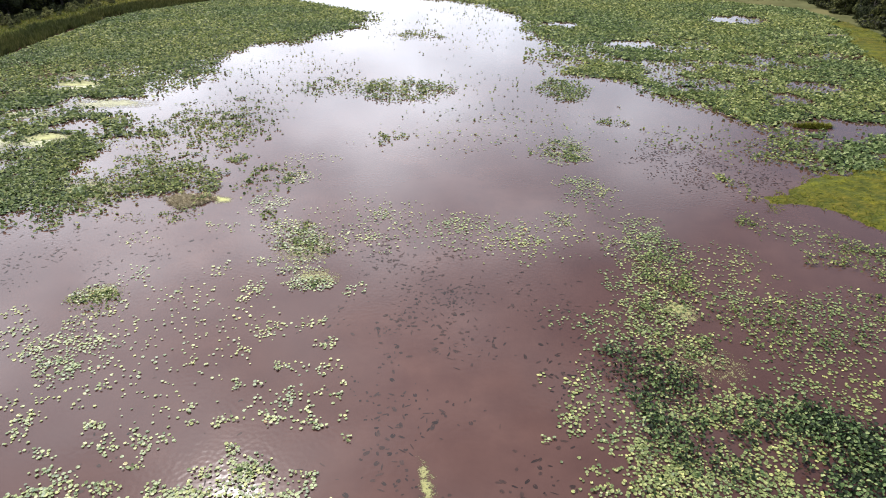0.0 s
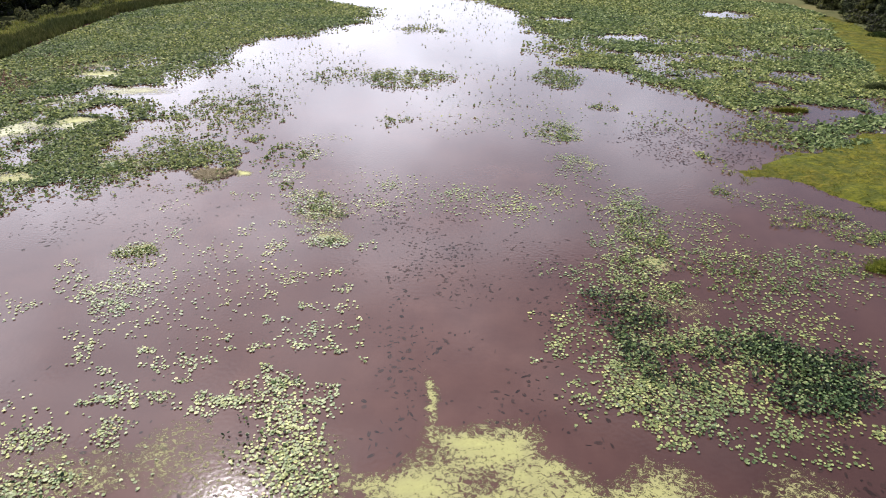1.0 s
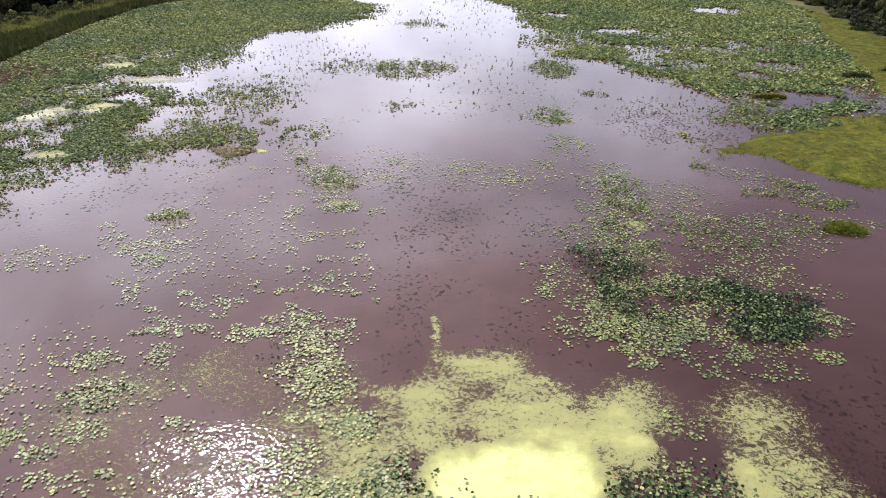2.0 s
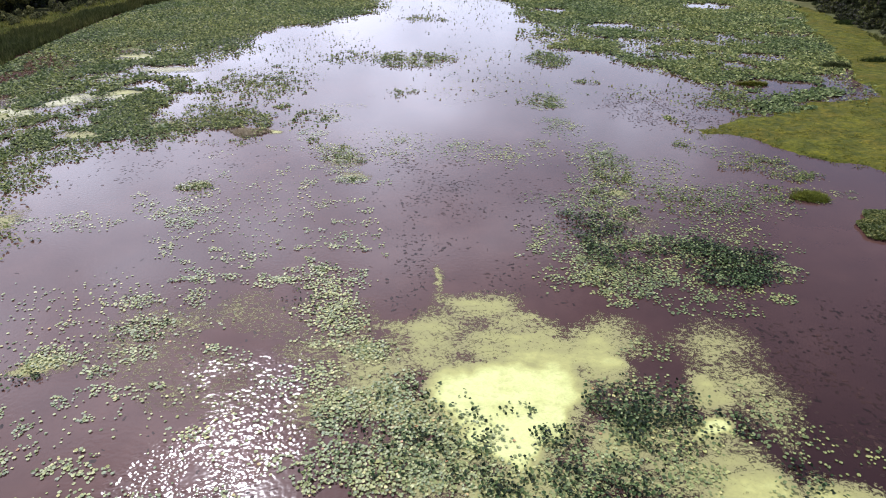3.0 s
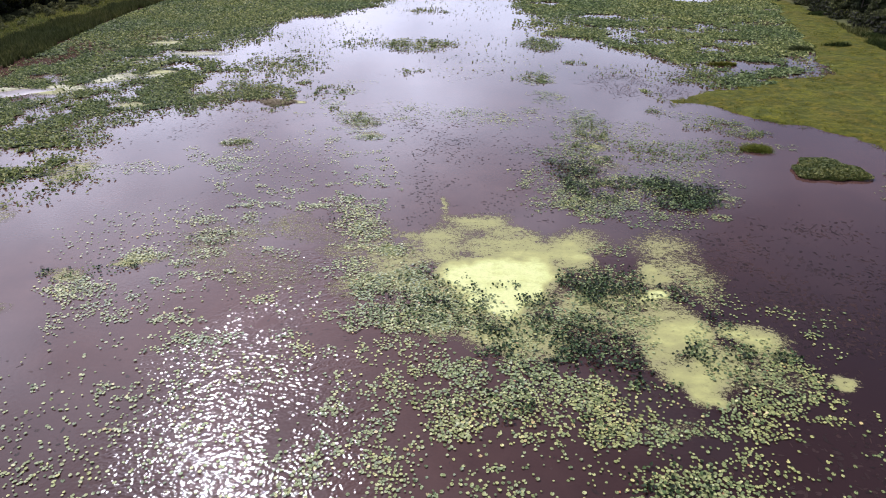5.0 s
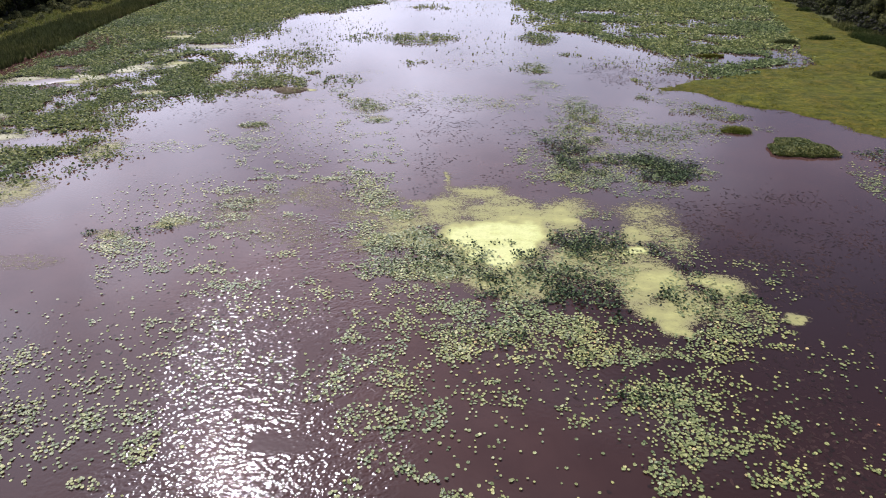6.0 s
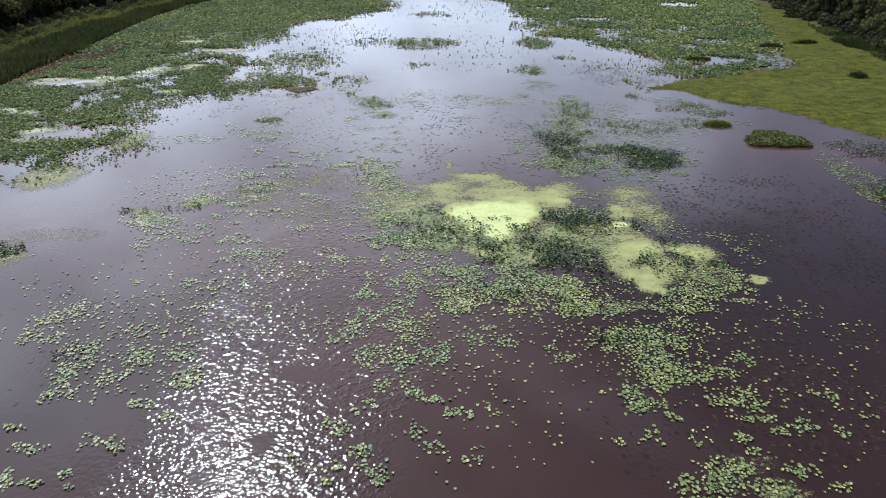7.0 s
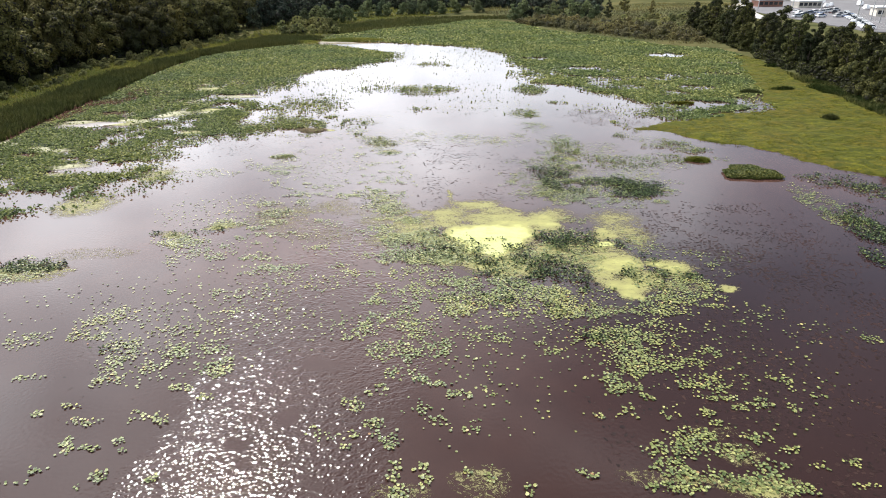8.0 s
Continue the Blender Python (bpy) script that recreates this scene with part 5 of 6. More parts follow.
def build_bed(name, field, bounds, bands, seed, label):
    """A bed of standing leaves. bands: from y, to y, spacing, leaf size."""
    r = np.random.RandomState(seed)
    root = new(name)
    tagged(root, label, "water plants")
    singles = 0
    for y0, y1, cell, size in bands:
        x, y = scatter_grid(bounds[0], bounds[1], y0, y1, cell, r)
        keep = r.rand(len(x)) < field(x, y)
        x, y = x[keep], y[keep]
        n = len(x)
        order = np.argsort(np.abs(x) + y)
        x, y = x[order], y[order]
        s = size * r.uniform(0.65, 1.25, n)
        z = r.uniform(0.05, 0.24, n) + 0.22 * np.clip(fbm(x, y, 1.6, seed + 5, 3) - 0.4, 0, 1)
        rx, ry, rz = r.normal(0, 0.42, n), r.normal(-0.1, 0.50, n), r.uniform(0, 6.283, n)
        m = max(0, min(300 - singles, n))
        for k in range(m):
            ob = part("leaf", BED_MESHES[k % 4], root)
            ob.location, ob.rotation_euler, ob.scale = (x[k], y[k], z[k]), (rx[k], ry[k], rz[k]), (s[k],) * 3
        singles += m
        x, y, z, s, rx, ry, rz = (q[m:] for q in (x, y, z, s, rx, ry, rz))
        tpl = simple_leaf()
        v, f = strewn(tpl, np.stack((x, y, z), -1), turns(rx, ry, rz), s)
        tagged(part("foliage", mesh_of("foliage", v, f, mat_bed_joined), root), kind="stuff")


build_bed("narrow_leaf_bed", left_bed, (-69, -14), ((11, 62, 0.18, 0.25), (62, 108, 0.25, 0.34), (108, 158, 0.32, 0.42)), 21, "dense bed of green spatterdock leaves with small pools of open water")
build_bed("wide_leaf_bed", right_bed, (-49, 78), ((51, 95, 0.25, 0.34), (95, 155, 0.34, 0.46), (155, 262, 0.5, 0.66)), 22, "wide bed of green spatterdock leaves reaching the far shore")


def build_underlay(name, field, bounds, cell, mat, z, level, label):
    """Low dark leaves that close the gaps of a bed; their colour stands in for the shade there."""
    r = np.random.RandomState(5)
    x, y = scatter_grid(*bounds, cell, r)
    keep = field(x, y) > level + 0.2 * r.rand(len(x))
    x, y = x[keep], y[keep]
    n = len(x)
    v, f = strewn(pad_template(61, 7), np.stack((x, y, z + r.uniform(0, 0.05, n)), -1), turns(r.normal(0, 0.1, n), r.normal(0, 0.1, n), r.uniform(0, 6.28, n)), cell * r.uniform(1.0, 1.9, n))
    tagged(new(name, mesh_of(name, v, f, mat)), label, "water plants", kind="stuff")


build_underlay("lower_leaves", left_bed, (-69, -14, 11, 158), 0.62, mat_leaf_joined, 0.03, 0.62, "dark low leaves painted as the shade below the shore leaf bed")
build_underlay("lower_leaves", right_bed, (-49, 78, 51, 262), 0.8, mat_leaf_joined, 0.03, 0.62, "dark low leaves painted as the shade below the wide leaf bed")


# ---- creeping mat, islets, reeds ----
def build_creeping_mat():
    r = np.random.RandomState(31)
    cell = 0.5
    i, j = np.meshgrid(np.arange(0, 130), np.arange(0, 280))
    x, y = 22 + i * cell, 11 + j * cell
    d = on_mat(x, y) + 4.5 * (fbm(x, y, 3.0, 32, 5) - 0.5)
    z = np.clip(d * 0.10, -0.05, 0.16) + 0.42 * (fbm(x, y * 1.5, 2.6, 33, 4) - 0.35) * smooth(d, 0.1, 1.5) + 0.25 * np.clip(fbm(x, y * 2.2, 7, 34, 3) - 0.5, 0, 1) * smooth(d, 0.5, 3)
    w = i.shape[1]
    a = (np.arange(279)[:, None] * w + np.arange(w - 1)[None]).ravel()
    f = np.stack((a, a + 1, a + 1 + w, a + w), -1)
    f = f[(d.ravel()[f] > 0.0).any(1)]
    used, inv = np.unique(f, return_inverse=True)
    v = np.stack((x, y, z), -1).reshape(-1, 3)[used]
    root = new("creeping_marsh_mat")
    tagged(root, "thick yellow-green mat of creeping marsh plants over the shallows", "marsh plants")
    tagged(part("turf", mesh_of("turf", v, inv.reshape(-1, 4), mat_mat, True), root), kind="stuff")
    x, y = scatter_grid(23, 78, 13, 138, 0.33, r)
    d = on_mat(x, y) + 4.5 * (fbm(x, y, 3.0, 32, 5) - 0.5)
    keep = (d > 0.05) & (r.rand(len(x)) < 0.4)
    x, y, d = x[keep], y[keep], d[keep]
    n = len(x)
    z = np.clip(d * 0.10, -0.05, 0.16) + 0.42 * (fbm(x, y * 1.5, 2.6, 33, 4) - 0.35) * smooth(d, 0.1, 1.5) - 0.05
    v, f = strewn(simple_leaf(), np.stack((x, y, z + 0.065), -1), turns(r.normal(0, 0.09, n), r.normal(0, 0.09, n), r.uniform(0, 6.28, n)), r.uniform(0.05, 0.13, n))
    tagged(part("growth", mesh_of("growth", v, f, mat_mat), root), kind="stuff")
    x, y = scatter_grid(23, 78, 13, 138, 0.40, r)
    d = on_mat(x, y) + 4.5 * (fbm(x, y, 3.0, 32, 5) - 0.5)
    ridge = smooth(fbm(x, y * 2.0, 4.0, 36, 4), 0.46, 0.60)
    keep = (d > -0.7) & (r.rand(len(x)) < np.where(d < 0.9, 0.55, 0.06 + 0.40 * ridge))
    x, y, d = x[keep], y[keep], d[keep]
    n = len(x)
    z = np.clip(d * 0.10, 0.0, 0.16) + 0.42 * (fbm(x, y * 1.5, 2.6, 33, 4) - 0.35) * smooth(d, 0.1, 1.5) - 0.04
    wide, tall = r.uniform(0.4, 0.9, n), r.uniform(0.10, 0.26, n)
    v, f = strewn(sprig_template(37, 5, 0.9), np.stack((x, y, z), -1), turns(np.zeros(n), np.zeros(n), r.uniform(0, 6.28, n)), np.stack((wide, wide, tall), -1))
    tagged(part("shoot_growth", mesh_of("shoot_growth", v, f, mat_tuft), root), kind="stuff")


build_creeping_mat()


def build_islet(name, cx, cy, a, b, high, mat, label, seed, spread=0.9, count=900, narrow=0.3, leafy=False):
    """A rounded tuft of plants on a low hummock."""
    r = np.random.RandomState(seed)
    root = new(name)
    root.location = (cx, cy, 0)
    tagged(root, label, "marsh plants")
    rings, sides = 6, 20
    v, f = [(0, 0, high * 0.5)], []
    for k in range(1, rings + 1):
        for s in range(sides):
            t, q = 2 * math.pi * s / sides, k / rings
            w = 1 + 0.16 * math.sin(3 * t + seed) + 0.08 * math.sin(7 * t + 2 * seed)
            v.append((a * q * w * math.cos(t), b * q * w * math.sin(t), high * 0.5 * (1 - q ** 2.4) - 0.04 * (k == rings)))
    f += [(0, 0, 1 + s, 1 + (s + 1) % sides) for s in range(sides)]
    tri = [(0, 1 + s, 1 + (s + 1) % sides) for s in range(sides)]
    for k in range(rings - 1):
        for s in range(sides):
            p, q = 1 + k * sides + s, 1 + k * sides + (s + 1) % sides
            tri += [(p, p + sides, q + sides), (p, q + sides, q)]
    part("hummock", mesh_of("hummock", v, tri, mat, True), root)
    t, q = r.uniform(0, 6.283, count), np.sqrt(r.rand(count))
    w = 1 + 0.16 * np.sin(3 * t + seed) + 0.08 * np.sin(7 * t + 2 * seed)
    x, y = a * q * w * np.cos(t), b * q * w * np.sin(t)
    z = high * 0.5 * (1 - q ** 2.4) - 0.05
    size = high * r.uniform(0.5, 1.0, count)
    if leafy:
        vv, ff = strewn(simple_leaf(), np.stack((x, y, z + size * 0.45), -1), turns(r.normal(0, 0.5, count), r.normal(0, 0.5, count), r.uniform(0, 6.28, count)), r.uniform(0.10, 0.21, count))
    else:
        vv, ff = strewn(sprig_template(seed, 4, spread), np.stack((x, y, z), -1), turns(np.zeros(count), np.zeros(count), r.uniform(0, 6.28, count)), np.stack((narrow * 2 + 0 * size, narrow * 2 + 0 * size, size), -1))
    tagged(part("growth", mesh_of("growth", vv, ff, mat), root), kind="stuff")


build_islet("marsh_islet", 31.6, 28.2, 2.95, 2.45, 0.62, mat_islet, "round dark olive islet of upright marsh plants in open water", 41, count=6500, leafy=True)
build_islet("grass_islet", 27.7, 33.3, 1.40, 0.95, 0.34, mat_tuft, "small yellow-green grass islet in the pond", 42, count=350)
build_islet("grass_islet", 36.7, 66.9, 1.99, 0.57, 0.4, mat_tuft, "low narrow grass islet in a pool of the leaf bed", 43, count=300)
build_islet("stalk_heap", -21.1, 47.5, 1.90, 1.20, 0.22, mat_dead, "heap of brown dead stalks beside a leaf clump", 44, count=500)
build_islet("sedge_tuft", 54.3, 54.8, 1.12, 0.74, 0.9, mat_reed, "dark green sedge tuft standing in the creeping mat", 45, count=260)
build_islet("sedge_tuft", 51.4, 76.0, 2.09, 0.65, 0.8, mat_reed, "long dark green sedge tuft standing in the creeping mat", 46, count=260)


# reed tongues whose shade is in their colour
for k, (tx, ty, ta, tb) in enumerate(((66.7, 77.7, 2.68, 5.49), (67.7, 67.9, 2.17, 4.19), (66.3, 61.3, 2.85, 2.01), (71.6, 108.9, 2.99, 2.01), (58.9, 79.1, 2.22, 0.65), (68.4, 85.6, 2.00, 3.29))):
    build_islet("dark_reed_tongue", tx, ty, ta, tb, 0.8, mat_shade_reed, "green reeds darkened by painted shade, reaching out over the creeping mat", 140 + k, count=int(110 * ta * tb))


def build_reeds(name, inner, outer, y0, y1, cell, high, mat, seed, label):
    """A belt of upright reeds between two shorelines x(y)."""
    r = np.random.RandomState(seed)
    x, y = scatter_grid(-110, 200, y0, y1, cell, r)
    wob = 4.0 * (fbm(x, y, 8, seed, 4) - 0.5)
    lo, hi = np.minimum(inner(y), outer(y)), np.maximum(inner(y), outer(y))
    keep = (x > lo + wob) & (x < hi + wob) & (r.rand(len(x)) < 0.9)
    x, y = x[keep], y[keep]
    n = len(x)
    z = np.maximum(ground_height(x, y), -0.1) - 0.05
    h = high * r.uniform(0.7, 1.1, n) * (0.8 + 0.4 * fbm(x, y, 5, seed + 2, 2))
    root = new(name)
    tagged(root, label, "reeds")
    half = n // 3
    for k in range(3):
        s = slice(k * half, (k + 1) * half if k < 2 else n)
        m = len(x[s])
        v, f = strewn(sprig_template(seed + k, 6, 0.45), np.stack((x[s], y[s], z[s]), -1), turns(np.zeros(m), np.zeros(m), r.uniform(0, 6.28, m)), np.stack((0 * h[s] + 1.5, 0 * h[s] + 1.5, h[s]), -1))
        tagged(part("reed_growth", mesh_of("reed_growth", v, f, mat), root), kind="stuff")


def reed_back(y):
    return np.interp(y, (-104, 54, 65, 84, 95, 115, 145, 175), (-76, -71, -73, -74.2, -74.2, -72, -68, -62))


build_reeds("reed_belt", left_shore, reed_back, 0, 174, 0.45, 1.25, mat_reed, 51, "tall dark green reed belt along the pond shore")
build_reeds("reed_belt", lambda y: np.interp(y, (57.8, 66.1, 85.9, 97.4), (64.6, 63.8, 66.4, 69.0)), lambda y: np.interp(y, (57.3, 65.4, 85.3, 97.3), (68.8, 69.6, 70.6, 69.9)), 54, 98, 0.5, 1.1, mat_reed, 52, "shaded dark reeds at the foot of the shore trees")
build_reeds("reed_belt", lambda y: np.interp(y, (186.9, 198.1, 209.5, 218.6, 248.7, 253.4), (-39.8, -34.3, -25.8, -14.2, 4.1, 25.4)), lambda y: np.interp(y, (189.3, 202.5, 215.8, 226.7, 258.3, 262.3), (-49.7, -50.9, -48.7, -42.0, -24.7, 0.1)), 186, 263, 0.8, 1.3, mat_reed, 53, "green reed belt on the far shore")


build_reeds("bank_meadow", reed_back, lambda y: reed_back(y) - np.interp(y, (0, 78, 132, 172), (13, 12, 9, 9)), 10, 182, 0.55, 0.6, mat_scrub, 54, "light olive rough grass strip between reeds and wood")


def build_crown(seed, wide, high, foot, lobes, leaves, leaf, mat, core=0.62):
    """Leaf sprays over lobes that carry smaller lobes: uneven outline, gaps and dark hollows between them. Near-black
    cores are painted shade inside the lobes.
    """
    r = np.random.RandomState(seed)
    cent, rad = [], []
    for k in range(lobes):
        q = (k + 0.5) / lobes
        zc = foot + (high - foot) * (0.10 + 0.76 * q)
        reach = wide * 0.5 * (1 - 0.8 * max(0.0, q - 0.35) ** 1.2 - 0.25 * max(0.0, 0.3 - q))
        a = k * 2.4 + r.uniform(-0.6, 0.6)
        off = reach * r.uniform(0.30, 0.80)
        c, big = np.array((off * math.cos(a), off * math.sin(a), zc)), wide * r.uniform(0.13, 0.25) * (1.1 - 0.35 * q)
        for m in range(4):
            d = r.normal(0, 1, 3)
            d[2] = abs(d[2]) * 0.8
            cent.append(c + d / np.linalg.norm(d) * big * 0.72)
            rad.append(big * r.uniform(0.38, 0.85))
    cent, rad = np.array(cent), np.array(rad)
    pick = r.choice(len(rad), leaves, p=rad ** 2 / (rad ** 2).sum())
    d = r.normal(0, 1, (leaves, 3))
    d[:, 2] = d[:, 2] * 0.95 + 0.42
    d /= np.linalg.norm(d, axis=1)[:, None]
    deep = np.where(r.rand(leaves) < 0.2, r.uniform(0.5, 0.8, leaves), r.uniform(0.88, 1.06, leaves))
    p = cent[pick] + d * (rad[pick] * deep)[:, None]
    p[:, 2] = np.maximum(p[:, 2], 0.1)
    rz = np.arctan2(d[:, 1], d[:, 0])
    tilt = np.arccos(np.clip(d[:, 2], -1, 1))
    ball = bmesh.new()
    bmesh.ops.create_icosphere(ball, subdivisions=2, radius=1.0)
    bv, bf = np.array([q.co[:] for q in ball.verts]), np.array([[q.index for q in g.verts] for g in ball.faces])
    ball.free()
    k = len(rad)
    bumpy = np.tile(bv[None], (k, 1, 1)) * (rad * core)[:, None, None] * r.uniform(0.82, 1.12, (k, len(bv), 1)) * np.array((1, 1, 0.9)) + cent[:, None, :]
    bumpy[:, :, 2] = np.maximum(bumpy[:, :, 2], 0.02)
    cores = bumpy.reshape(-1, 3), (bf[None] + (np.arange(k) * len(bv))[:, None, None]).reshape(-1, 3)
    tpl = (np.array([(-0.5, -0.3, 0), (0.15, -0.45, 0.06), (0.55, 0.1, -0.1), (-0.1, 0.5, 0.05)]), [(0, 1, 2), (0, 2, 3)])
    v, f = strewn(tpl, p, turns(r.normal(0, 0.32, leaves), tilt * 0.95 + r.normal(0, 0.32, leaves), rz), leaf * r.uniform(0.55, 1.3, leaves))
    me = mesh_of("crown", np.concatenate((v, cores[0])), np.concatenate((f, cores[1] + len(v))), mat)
    me.materials.append(mat_crown_shade)
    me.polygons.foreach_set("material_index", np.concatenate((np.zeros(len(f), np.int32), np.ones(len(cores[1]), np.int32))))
    return me


def build_trunk(seed, high, thick, reach):
    r = random.Random(seed)
    bm = bmesh.new()
    lean = (r.uniform(-0.4, 0.4), r.uniform(-0.4, 0.4))
    tube(bm, [(0, 0, -0.5), (lean[0] * 0.3, lean[1] * 0.3, high * 0.4), (lean[0], lean[1], high)], [thick, thick * 0.7, thick * 0.25], 7)
    for k in range(5):
        a, z = k * 1.9 + r.random(), high * (0.35 + 0.1 * k)
        e = (reach * math.cos(a) * 0.8, reach * math.sin(a) * 0.8, z + reach * 0.45)
        tube(bm, [(lean[0] * 0.4, lean[1] * 0.4, z), (e[0] * 0.5, e[1] * 0.5, z + reach * 0.3), e], [thick * 0.38, thick * 0.25, thick * 0.08], 5)
    me = bpy.data.meshes.new("trunk")
    bm.to_mesh(me)
    bm.free()
    me.materials.append(mat_bark)
    return me


def tree_kind(name, label, category, group, seed, wide, high, foot, lobes, leaves, leaf, mat, core=0.62):
    root = new(name)
    tagged(root, label, category, group)
    part("trunk", build_trunk(seed, high * 0.82, 0.03 * high * 0.6, wide * 0.4), root)
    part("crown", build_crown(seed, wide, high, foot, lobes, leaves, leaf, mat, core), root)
    return root


KINDS = {
    "oak": [tree_kind("broadleaf_tree", "large dark green broadleaf tree with a lumpy crown", "tree", "wood along the shore", 60 + k, 8.6 + k * 0.9, 12.0 + 1.2 * k, 0.9, 17, 10500, 0.36, mat_tree) for k in range(5)],
    "belt": [tree_kind("vine_covered_tree", "dark green tree overgrown with vines on the shore", "tree", "tree belt by the car park", 70 + k, 5.0 + 0.6 * k, 10.2 + 1.2 * k, -1.4, 20, 8500, 0.32, mat_vine) for k in range(5)],
    "pale": [tree_kind("pale_tree", "lighter grey-green rounded tree on the far shore", "tree", "trees on the far shore", 80 + k, 9.0 + k, 8.0 + 1.2 * k, -1.0, 10, 2200, 0.50, mat_willow, 0.4) for k in range(3)],
    "far": [tree_kind("distant_tree", "dark green tree in the wood beyond the pond", "tree", "wood beyond the pond", 85 + k, 10.0 + k, 9.5 + 1.5 * k, -1.0, 9, 1600, 0.6, mat_far) for k in range(4)],
    "poplar": [tree_kind("slim_dark_tree", "slim dark conical tree on the far shore", "tree", "trees on the far shore", 90, 5.0, 14.0, 0.3, 16, 1800, 0.5, mat_tree)],
    "bush": [tree_kind("shore_bush", "light olive green shrub on the pond bank", "shrub", "bank shrubs", 95 + k, 4.6 + 0.6 * k, 2.6 + 0.4 * k, -0.6, 7, 900, 0.34, mat_shrub, 0.4) for k in range(3)],
    # thicket is added: its dark leaves stand in for shade below the crowns
    "thicket": [tree_kind("dark_thicket", "dark undergrowth added as the shade at the foot of the wood", "shrub", "undergrowth along the wood", 115 + k, 5.4 + 0.6 * k, 4.2 + 0.5 * k, -0.8, 8, 900, 0.36, mat_vine) for k in range(3)],
    "heath": [tree_kind("brown_shrub", "brownish low shrub on the pond bank", "shrub", "brown bank shrubs", 105 + k, 6.0 + k, 2.2 + 0.3 * k, -0.6, 7, 800, 0.42, mat_brown, 0.4) for k in range(3)],
}
USED = {k: 0 for k in KINDS}


def plant(kind, x, y, size=1.0, turn=0.0):
    """Sets the next tree of a kind on the ground."""
    stock = KINDS[kind]
    n = USED[kind]
    USED[kind] += 1
    src = stock[n % len(stock)]
    at = Matrix.Translation((x, y, float(ground_height(np.array([x]), np.array([y]))[0]) - 0.05)) @ Matrix.Rotation(turn, 4, "Z")
    if n < len(stock):
        ob = src
        ob.matrix_basis = at
    else:
        ob = copy_thing(src, at)
    ob.scale = (size * random.uniform(0.9, 1.1), size * random.uniform(0.9, 1.1), size * random.uniform(0.88, 1.12))


def plant_row(kind, points, step, size, jitter, seed):
    """Plants along a line of ground points, unevenly."""
    r = random.Random(seed)
    for (x0, y0), (x1, y1) in zip(points, points[1:]):
        n = max(1, round(math.hypot(x1 - x0, y1 - y0) / step))
        for k in range(n):
            q = (k + r.uniform(0.1, 0.9)) / n
            plant(kind, x0 + (x1 - x0) * q + r.uniform(-jitter, jitter), y0 + (y1 - y0) * q + r.uniform(-jitter, jitter), size * r.uniform(0.8, 1.15), r.uniform(0, 6.28))


# left wood
plant_row("oak", ((-91, 30), (-89.5, 82), (-89.5, 112), (-84, 132), (-85, 158), (-80, 190)), 5.6, 0.86, 1.3, 1)
plant_row("oak", ((-99, 50), (-98, 110), (-93, 160), (-87, 200), (-81.2, 227.1)), 6.2, 1.02, 1.8, 2)
plant_row("oak", ((-109, 62), (-108, 130), (-102, 206)), 7.5, 1.2, 2.2, 3)
# dark filler for the black shade under the first crowns
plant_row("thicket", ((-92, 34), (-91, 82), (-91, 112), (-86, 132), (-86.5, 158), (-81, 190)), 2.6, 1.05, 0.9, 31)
# wood beyond the pond
plant_row("far", ((-76.3, 204.7), (-76.5, 244.6), (-67.2, 281.4), (-48.9, 316.2), (-20.5, 336.8), (10.2, 337.9), (42.4, 331.4), (73.9, 330.2)), 5.2, 0.95, 2.0, 4)
plant_row("far", ((-93.4, 224.8), (-91.1, 269.3), (-76.8, 314.8), (-31.2, 361.7), (20.0, 353.7), (77.4, 345.5)), 6.5, 1.15, 2.5, 5)
# scrub between reeds and wood
plant_row("bush", ((-77, 40), (-79, 78), (-80, 102), (-76, 127), (-72.5, 153), (-67, 176)), 2.6, 0.40, 1.3, 6)
plant_row("bush", ((-84, 68), (-83, 106), (-78, 130), (-77, 155), (-72, 180)), 4.0, 0.55, 0.9, 7)
# far left point and far shore
plant_row("bush", ((-62.2, 183.7), (-50.9, 185.3), (-43.1, 186.6)), 2.6, 0.95, 1.8, 8)
plant_row("bush", ((-64.6, 195.2), (-53.1, 196.6), (-45.3, 201.0)), 2.8, 1.15, 2.2, 9)
plant_row("bush", ((-62.3, 207.6), (-53.2, 211.7)), 3.0, 1.3, 2.2, 21)
plant_row("pale", ((-64.7, 225.7), (-55.5, 231.7), (-46.5, 242.0)), 4.0, 0.75, 2.2, 10)
plant_row("pale", ((-46.5, 259.2), (-31.2, 275.3), (-8.0, 289.9), (12.0, 296.4)), 3.8, 0.66, 3.5, 11)
plant_row("pale", ((19.6, 245.5), (34.7, 246.2), (49.2, 250.9), (61.5, 259.7)), 5.0, 0.78, 2.5, 12)
plant_row("far", ((23.5, 256.1), (43.9, 260.5), (65.0, 271.6)), 6.0, 0.72, 2.5, 13)
plant("poplar", 76.0, 273.9, 1.0)
plant("poplar", 86.7, 266.8, 0.55)
plant("poplar", 61.4, 240.8, 0.6)
# brown scrub of the far bank
plant_row("heath", ((23.4, 232.3), (31.8, 214.0), (46.2, 189.5), (57.5, 168.5), (70.3, 159.7)), 2.6, 0.70, 1.6, 14)
plant_row("heath", ((29.1, 236.4), (41.8, 212.8), (57.7, 189.1), (76.1, 169.2)), 3.0, 0.85, 2.2, 15)
plant_row("heath", ((38.3, 237.2), (56.1, 214.2), (73.0, 192.2), (87.6, 178.9)), 3.6, 0.95, 3.0, 16)
plant_row("bush", ((64.8, 228.4), (83.0, 205.8), (92.5, 195.6)), 4.0, 0.8, 4.0, 22)
plant_row("bush", ((76.8, 261.4), (92.8, 235.3), (99.0, 216.9)), 4.5, 0.9, 5.0, 23)
